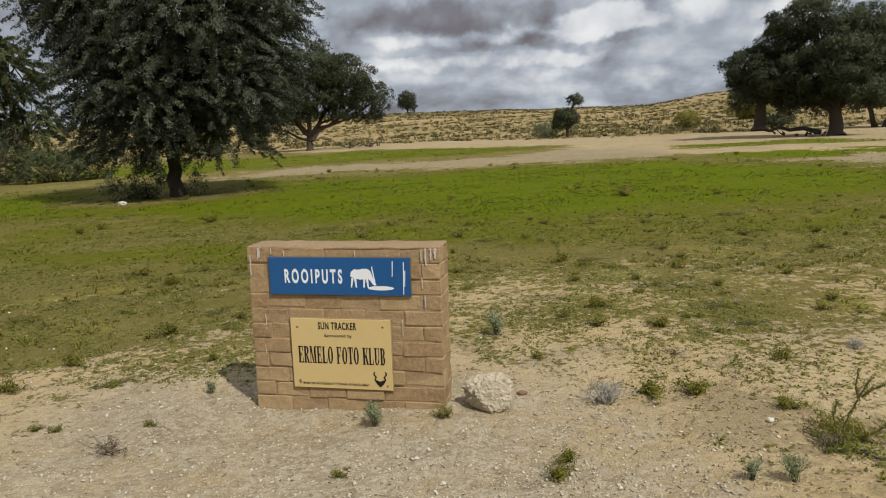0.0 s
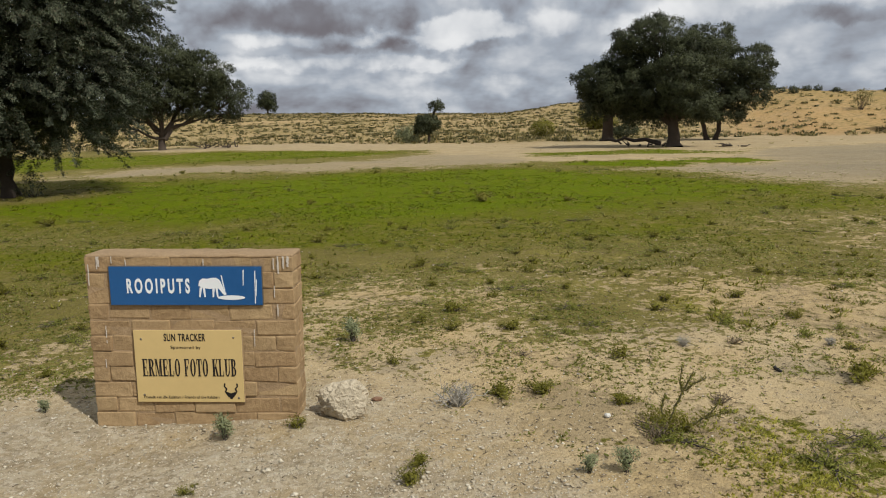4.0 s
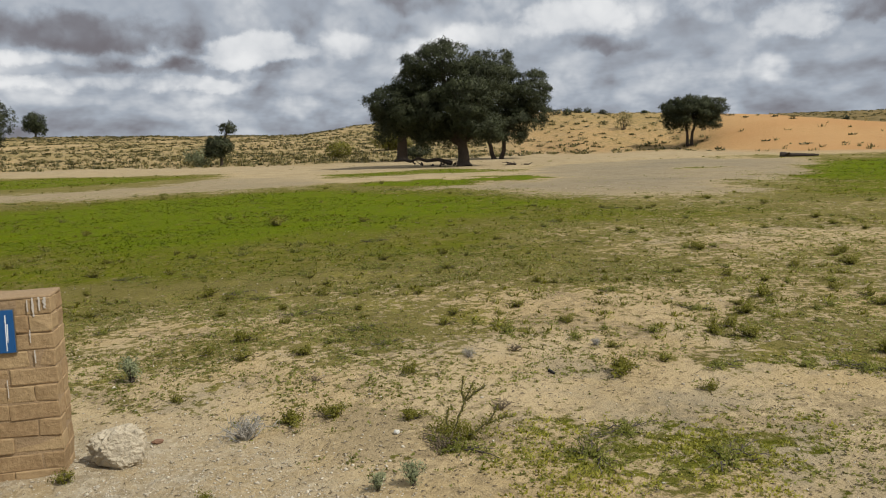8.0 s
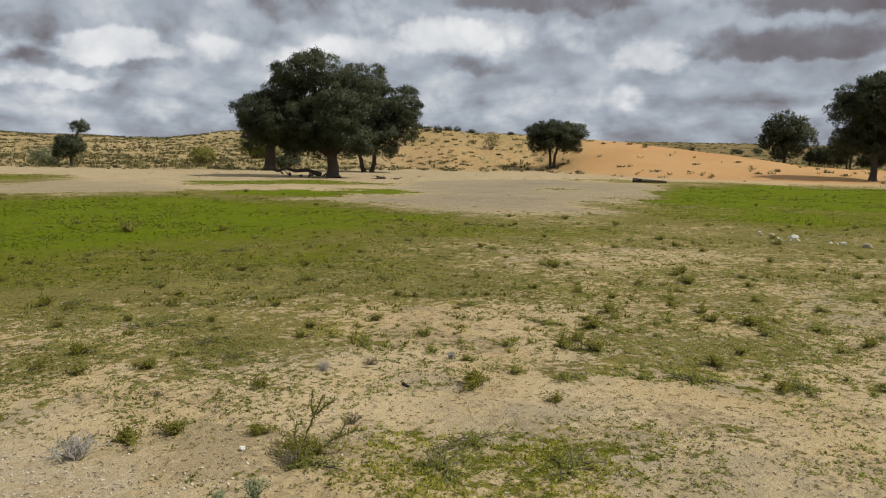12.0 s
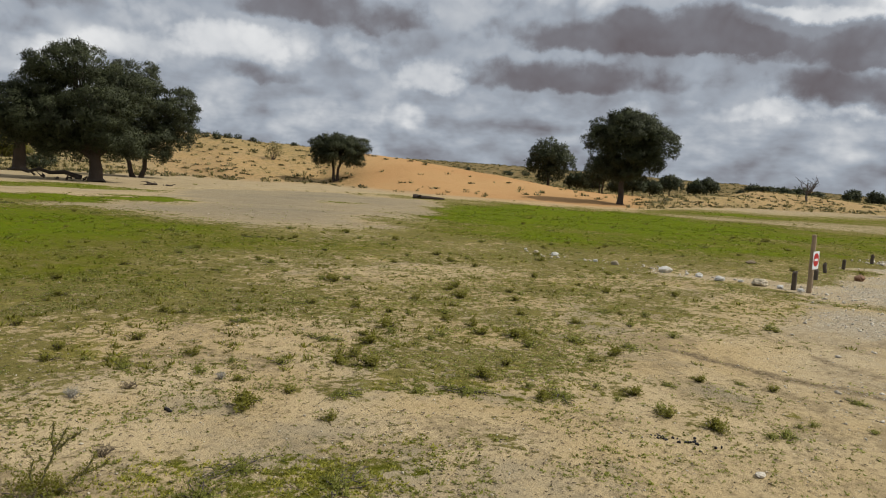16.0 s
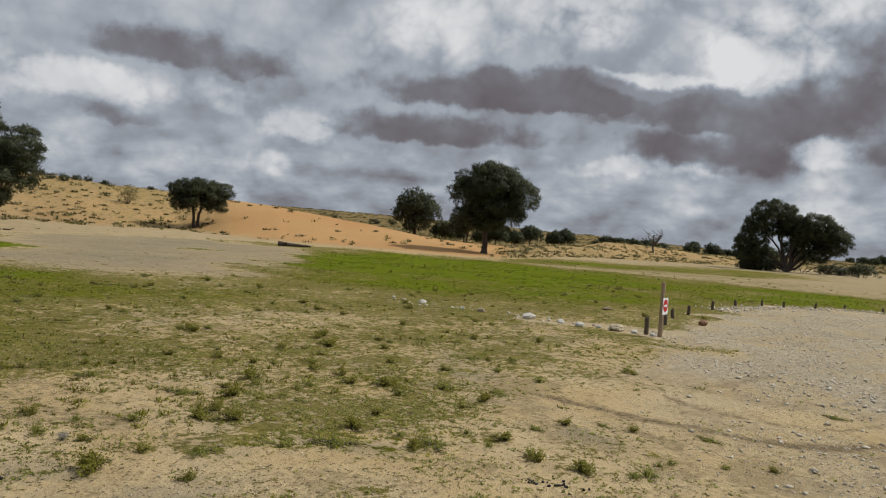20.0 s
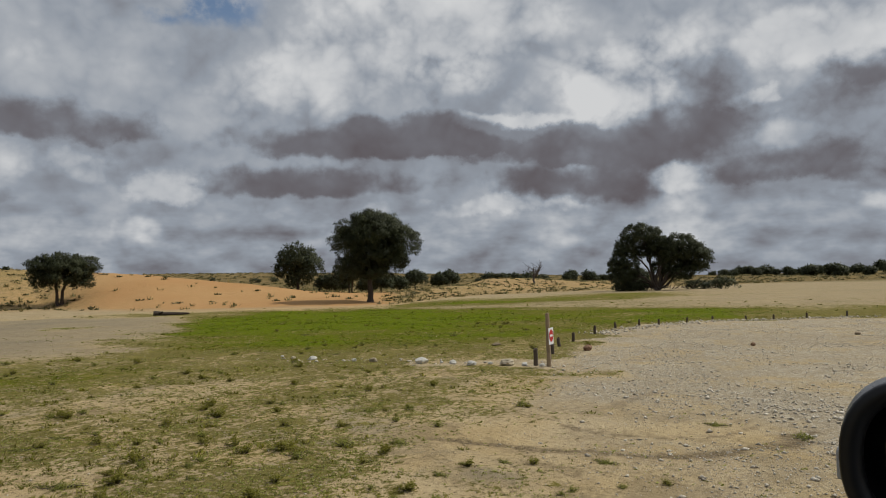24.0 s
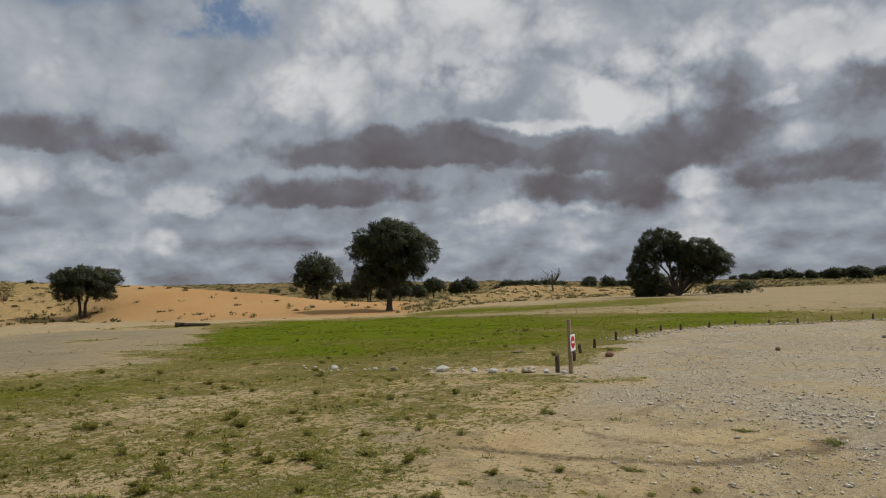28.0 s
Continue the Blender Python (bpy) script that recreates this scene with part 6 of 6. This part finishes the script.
def dung(x, y, n, spread, label, seed, size=0.03):
    rng = np.random.default_rng(seed)
    top = empty("dung", pose(x, y, lift(x, y), 0, 0, -74), label, "dung")
    for _ in range(n):
        bm = bmesh.new()
        bmesh.ops.create_icosphere(bm, subdivisions=1, radius=1.0)
        k, at = rng.uniform(0.5, 1.1, 3) * size, Vector((rng.normal(0, spread), rng.normal(0, spread * 0.4), size * 0.4))
        for v in bm.verts:
            v.co = Vector((v.co.x * k[0], v.co.y * k[1], v.co.z * k[2])) + at
        part("dropping", bm, M_INK, top)


dung(5.46, 1.55, 26, 0.13, "scattered dark dry droppings on bare sand", 1, 0.014)
dung(3.25, 4.45, 3, 0.02, "dark dry dropping on the sand", 2, 0.022)

# ---- the vehicle whose mirror shows ----
def vehicle():
    """A plain off-road car beside the path; local x ahead, y to its left, z up."""
    top = empty("off_road_car", pose(0.28, -0.21, 0.0, 0, 0, -25), "grey off-road car with a black-rimmed side mirror", "car")
    prof = [(-2.9, 0.55), (-2.9, 1.25), (0.55, 1.20), (0.75, 1.16), (1.95, 1.05), (2.05, 0.95), (2.08, 0.55)]
    bm = bmesh.new()
    f = bm.faces.new([bm.verts.new((a, -0.02, b)) for a, b in prof])
    r = bmesh.ops.extrude_face_region(bm, geom=[f])
    for v in r["geom"]:
        if isinstance(v, bmesh.types.BMVert):
            v.co.y -= 1.78
    bmesh.ops.recalc_face_normals(bm, faces=bm.faces[:])
    bmesh.ops.bevel(bm, geom=[e for e in bm.edges], offset=0.05, segments=2, affect="EDGES")
    body = part("body", bm, M_SILVER, top)
    cab = bmesh.new()
    ring = [(-2.75, 1.24, 0.06), (0.55, 1.19, 0.06), (-0.15, 1.80, 0.18), (-2.55, 1.80, 0.18)]
    lo = [cab.verts.new((a, -w, b)) for a, b, w in ring]
    hi = [cab.verts.new((a, -1.8 + w, b)) for a, b, w in ring]
    cab.faces.new(lo)
    cab.faces.new(hi[::-1])
    for k in range(4):
        cab.faces.new((lo[k], hi[k], hi[(k + 1) % 4], lo[(k + 1) % 4]))
    bmesh.ops.recalc_face_normals(cab, faces=cab.faces[:])
    part("cabin", cab, M_WINDOW, top, "dark glazed cabin")
    part("roof", box(2.4, 1.42, 0.05, 0.02, 2, at=(-2.55, -1.61, 1.79)), M_SILVER, top)
    for wx in (-2.1, 1.25):
        for wy in (-0.12, -1.68):
            w = bmesh.new()
            bmesh.ops.create_cone(w, cap_ends=True, segments=28, radius1=0.38, radius2=0.38, depth=0.24, matrix=pose(wx, wy, 0.37, 90, 0, 0))
            bmesh.ops.bevel(w, geom=w.edges[:], offset=0.025, segments=2, affect="EDGES")
            tyre = part("wheel", w, M_TYRE, top)
            h = bmesh.new()
            bmesh.ops.create_cone(h, cap_ends=True, segments=20, radius1=0.22, radius2=0.2, depth=0.26, matrix=pose(wx, wy, 0.37, 90, 0, 0))
            part("rim", h, M_SCREW, tyre)
    # mirror: shell, black bezel, glass, arm
    cx, cy, cz, hw, hh = 0.945, 0.287, 1.564, 0.105, 0.092
    yaw = 10.0

    def rounded(k, x0, dx, grow=1.0, n=40):
        pts = []
        for i in range(n):
            a = 2 * math.pi * i / n
            c, s = math.cos(a), math.sin(a)
            pts.append((x0, math.copysign(abs(c) ** 0.85, c) * hw * grow, math.copysign(abs(s) ** 0.88, s) * hh * grow * (1.0 + 0.1 * c)))
        return pts

    m = pose(cx, cy, cz, 0, 0, yaw)

    def loft(name, rings, mat, parent, label="", close=True):
        bm = bmesh.new()
        rows = [[bm.verts.new(m @ Vector(p)) for p in r] for r in rings]
        for a, b in zip(rows, rows[1:]):
            for i in range(len(a)):
                j = (i + 1) % len(a)
                bm.faces.new((a[i], a[j], b[j], b[i]))
        if close:
            bm.faces.new(rows[-1])
        bmesh.ops.recalc_face_normals(bm, faces=bm.faces[:])
        return part(name, bm, mat, parent, label, True)

    shell = loft("side_mirror", [rounded(0, 0.012, 0), rounded(0, 0.035, 0, 1.035), rounded(0, 0.07, 0, 0.98), rounded(0, 0.10, 0, 0.78), rounded(0, 0.115, 0, 0.42)], M_SILVER, top, "grey shell with black bezel")
    loft("bezel", [rounded(0, 0.014, 0, 1.0), rounded(0, -0.012, 0, 1.012), rounded(0, -0.018, 0, 0.985), rounded(0, -0.012, 0, 0.80), rounded(0, 0.004, 0, 0.78)], M_BLACK, shell, "black plastic bezel", False)
    loft("mirror_glass", [rounded(0, 0.0035, 0, 0.80), rounded(0, 0.002, 0, 0.795)], M_GLASS, shell, "dark reflecting glass")
    lens = box(0.03, 0.010, 0.036, 0.004, 2, at=(0.022, hw * 0.98, -0.034))
    bmesh.ops.transform(lens, matrix=m, verts=lens.verts[:])
    part("indicator", lens, M_LENS, shell, "pale indicator lens")
    arm = Soup().tube([(cx + 0.05, cy - hw * 0.7, cz - 0.05), (cx + 0.04, cy - hw - 0.05, cz - 0.10), (cx, 0.08, cz - 0.24), (cx - 0.02, -0.06, cz - 0.40)], [0.035, 0.04, 0.045, 0.05], 10)
    arm.part("mirror_arm", M_BLACK, top)
    return top


vehicle()

# ---- small cover: sprouts, mats, grass of the dunes, pebbles, litter ----
def strew(rng, n, near, far, a0=-36.0, a1=106.0):
    """Places that lie evenly over what is seen."""
    a, d = np.radians(rng.uniform(a0, a1, n)), near * np.exp(rng.uniform(0, np.log(far / near), n))
    return d * np.sin(a), d * np.cos(a), d


def tuft_soup(rng, x, y, size, blades, slim, rise, spread):
    n = len(x)
    base = np.stack([x, y, lie(x, y)], -1)
    a = rng.uniform(0, 2 * np.pi, (n, blades))
    out = np.stack([np.cos(a), np.sin(a), np.zeros_like(a)], -1)
    s = size[:, None, None]
    foot = base[:, None] + out * s * spread * rng.uniform(0.0, 1.0, (n, blades, 1))
    tip = foot + out * s * rng.uniform(0.1, 0.7, (n, blades, 1)) + np.array([0, 0, 1.0]) * s * rise * rng.uniform(0.4, 1.1, (n, blades, 1))
    side = np.stack([-np.sin(a), np.cos(a), np.zeros_like(a)], -1) * s * slim
    tri = np.stack([foot - side, foot + side, tip], 2)
    way_ = unit(out * 0.45 + np.array([0, 0, 0.9]) + rng.normal(0, 0.25, out.shape))
    return tri.reshape(-1, 3), way_.reshape(-1, 3)


def stuff(name, label, category, soup, mat):
    ob = soup.part(name, mat, None, "", False)
    return tagged(ob, label, category, kind="stuff")


rng = np.random.default_rng(101)
x, y, d = strew(rng, 190000, 2.6, 34.0)
c = covers(x, y)
tight = np.clip((fbm(x * 1.3, y * 1.3, 4, 91) - 0.44) * 8.0, 0.05, 1)
keep = (rng.random(len(x)) < np.clip(c[:, 1] * 1.8 - 0.2, 0.06, 1) * tight) & (c[:, 0] < 0.6) & (c[:, 3] < 0.5)
size = rng.uniform(0.012, 0.042, len(x)) * (0.8 + d * 0.03)
stuff("low_plants", "thin dull green sprouts over the sand", "plants", Soup().tris(*tuft_soup(rng, x[keep], y[keep], size[keep], 6, 0.26, 0.38, 0.8)), M_SPROUT)
# darker weeds in loose drifts, each throwing a small shadow
x, y, d = strew(rng, 42000, 6.5, 62.0)
c = covers(x, y)
drift = np.clip((fbm(x * 0.55, y * 0.55, 4, 111) - 0.45) * 7.0, 0.04, 1)
keep = (rng.random(len(x)) < (0.85 * c[:, 1] + np.where(bearing(x, y) > 45, 0.22, 0.02) * c[:, 0]) * drift * np.where(c[:, 0] > 0.3, 0.3, 0.6)) & (c[:, 3] < 0.4) & (c[:, 2] < 0.5)
size = (0.028 + 0.075 * rng.random(len(x)) ** 2.2) * (0.75 + d * 0.022)
stuff("weeds", "dark green weeds scattered over the pan", "weeds", Soup().tris(*tuft_soup(rng, x[keep], y[keep], size[keep], 17, 0.125, 0.5, 0.95)), M_WEED)
x, y, d = strew(rng, 120000, 7.0, 75.0)
c = covers(x, y)
keep = rng.random(len(x)) < np.clip(c[:, 0] * 1.1 - 0.15, 0, 1) * np.clip((fbm(x * 0.5, y * 0.5, 4, 93) - 0.36) * 5, 0.1, 1)
near_mat = d < 7.0
size = rng.uniform(0.014, 0.036, len(x)) * (0.8 + d * 0.045)
k = keep & ~near_mat
stuff("green_cover", "low bright green plants covering the pan", "plants", Soup().tris(*tuft_soup(rng, x[k], y[k], size[k], 5, 0.24, 0.6, 1.0)), M_LUSH)
x, y, d = strew(rng, 46000, 2.2, 8.0, 30, 80)
c = covers(x, y)
k = rng.random(len(x)) < np.clip(c[:, 0] * 1.2 - 0.2, 0, 1) * np.clip((fbm(x * 3, y * 3, 4, 95) - 0.40) * 6, 0, 1)
stuff("mat_plants", "yellow-green mat of creeping plants on the sand", "plants", Soup().tris(*tuft_soup(rng, x[k], y[k], rng.uniform(0.012, 0.035, k.sum()), 7, 0.24, 0.55, 1.1)), M_MOSS)
# dune grass in clumps
x, y, d = strew(rng, 30000, 66.0, 340.0)
c = covers(x, y)
a = bearing(x, y)
thick = np.where(a < 28, 1.0, 0.85) * (0.35 + 0.9 * fbm(x / 14, y / 14, 3, 61))
k = rng.random(len(x)) < np.clip(c[:, 5] * thick * 0.7, 0, 1) + 0.012 * (d > 66)
k &= c[:, 5] + c[:, 4] > 0.3
size = rng.uniform(0.18, 0.5, len(x)) * (0.8 + d * 0.0026)
stuff("dune_grass", "clumps of straw and olive grass over the dunes", "grass", Soup().tris(*tuft_soup(rng, x[k], y[k], size[k], 10, 0.16, 0.85, 0.8)), M_STRAW)
k2 = (rng.random(len(x)) < np.clip(c[:, 5] * thick, 0, 1) * np.where(d > 190, 1.0, 0.45)) & (d > 70)
stuff("dune_scrub", "dark olive scrub scattered over the dunes", "scrub", Soup().tris(*tuft_soup(rng, x[k2] + 1.7, y[k2] + 0.9, size[k2] * 1.25, 12, 0.3, 0.5, 1.0)), M_SCRUB)


def pebbles(rng, x, y, size, sink=0.25):
    v0 = np.array([(1, 0, 0), (-1, 0, 0), (0, 1, 0), (0, -1, 0), (0, 0, 1), (0, 0, -1)], dtype=float)
    f0 = np.array([(0, 2, 4), (2, 1, 4), (1, 3, 4), (3, 0, 4), (2, 0, 5), (1, 2, 5), (3, 1, 5), (0, 3, 5)])
    n = len(x)
    a = rng.uniform(0, 2 * np.pi, n)
    k = v0[None] * rng.uniform(0.6, 1.25, (n, 6, 1)) * np.stack([np.ones(n), rng.uniform(0.55, 0.95, n), rng.uniform(0.35, 0.7, n)], -1)[:, None] * size[:, None, None]
    k += rng.normal(0, 0.16, k.shape) * size[:, None, None]
    ca, sa = np.cos(a)[:, None], np.sin(a)[:, None]
    v = np.stack([k[..., 0] * ca - k[..., 1] * sa + x[:, None], k[..., 0] * sa + k[..., 1] * ca + y[:, None], k[..., 2] + (lie(x, y) + size * sink)[:, None]], -1)
    return Soup().solid(v.reshape(-1, 3), (f0[None] + 6 * np.arange(n)[:, None, None]).reshape(-1, 3))


x, y, d = strew(rng, 80000, 2.3, 30.0)
c = covers(x, y)
k = rng.random(len(x)) < 0.14 * (1 - c[:, 0]) + 0.6 * c[:, 3] * np.clip(fbm(x * 1.2, y * 1.2, 3, 97) * 3 - 0.9, 0.1, 1)
size = 0.0046 * np.exp(rng.exponential(0.36, len(x))) * (0.8 + d * 0.05)
stuff("pebbles", "pale gravel and pebbles strewn over the sand", "pebbles", pebbles(rng, x[k], y[k], np.minimum(size[k], 0.012 + 0.0007 * d[k])), M_PEBBLE)
x, y, d = strew(rng, 16000, 2.3, 6.5, -36, 26)
c = covers(x, y)
k = rng.random(len(x)) < 0.9 * c[:, 3] + 0.05
stuff("gravel", "fine pale angular gravel round the sign", "gravel", pebbles(rng, x[k], y[k], np.minimum(0.005 * np.exp(rng.exponential(0.32, k.sum())), 0.02)), M_PEBBLE)
x, y, d = strew(rng, 150000, 6.0, 38.0, 66, 106)
c = covers(x, y)
k = rng.random(len(x)) < c[:, 3] * np.clip((fbm(x * 0.8, y * 0.8, 4, 99) - 0.38) * 5, 0.15, 1) * 0.34
stuff("yard_stones", "broken grey-white stones spread over the yard", "gravel", pebbles(rng, x[k], y[k], np.minimum(0.0075 * np.exp(rng.exponential(0.42, k.sum())) * (0.8 + d[k] * 0.02), 0.04)), M_RUBBLE)
# rubble along the gravel's edge
edge = np.array([(17.0, 3.0), (19.5, 3.0), (22, 3.0), (25, 2.8), (28, 2.2), (30.2, 0.9), (32.5, -1.2), (33.6, -3.6), (35.2, -7.2), (38, -14)])
t = rng.uniform(0.25, 1, 900) ** 0.8 * (len(edge) - 1.001)
i = t.astype(int)
p = edge[i] + (edge[i + 1] - edge[i]) * (t - i)[:, None] + rng.normal(0, 0.32, (900, 2))
stuff("rubble", "ridge of pale broken stones along the yard", "rubble", pebbles(rng, p[:, 0], p[:, 1], rng.uniform(0.02, 0.085, 900) * rng.uniform(0.5, 1, 900)), M_RUBBLE)
p = np.concatenate([rng.normal((12.2, -0.2), (0.5, 0.5), (34, 2)), rng.normal((11.5, -1.1), (0.9, 0.6), (40, 2)), rng.normal((10.5, -1.5), (0.5, 0.4), (24, 2)), rng.normal((16.2, 6.3), (0.35, 2.2), (60, 2))])
stuff("broken_stone", "loose heaps of broken pale stone on the gravel", "stones", pebbles(rng, p[:, 0], p[:, 1], rng.uniform(0.015, 0.055, len(p))), M_RUBBLE)


def litter(rng, x, y, length):
    """Thin dry sticks and leaf bits."""
    n = len(x)
    a = rng.uniform(0, 2 * np.pi, n)
    z = lie(x, y) + 0.004
    u = np.stack([np.cos(a), np.sin(a), rng.normal(0, 0.12, n)], -1) * length[:, None] / 2
    w = np.stack([-np.sin(a), np.cos(a), np.zeros(n)], -1) * (length * 0.07 + 0.002)[:, None]
    c = np.stack([x, y, z], -1)
    up = np.array([0, 0, 1.0]) * (length * 0.05 + 0.004)[:, None]
    v = np.stack([c - u - w, c - u + w, c + u, c + up], 1)
    f = np.array([(0, 2, 3), (2, 1, 3), (1, 0, 3), (0, 1, 2)])
    return Soup().solid(v.reshape(-1, 3), (f[None] + 4 * np.arange(n)[:, None, None]).reshape(-1, 3))


x, y, d = strew(rng, 42000, 2.4, 26.0)
c = covers(x, y)
k = rng.random(len(x)) < 0.6 * (1 - c[:, 0]) * (1 - c[:, 3]) * np.where(bearing(x, y) > 70, 0.5, 1.0)
stuff("dry_litter", "dark dry sticks and leaf bits on the sand", "litter", litter(rng, x[k], y[k], rng.uniform(0.01, 0.035, k.sum()) * (0.7 + 0.07 * d[k])), M_LITTER)
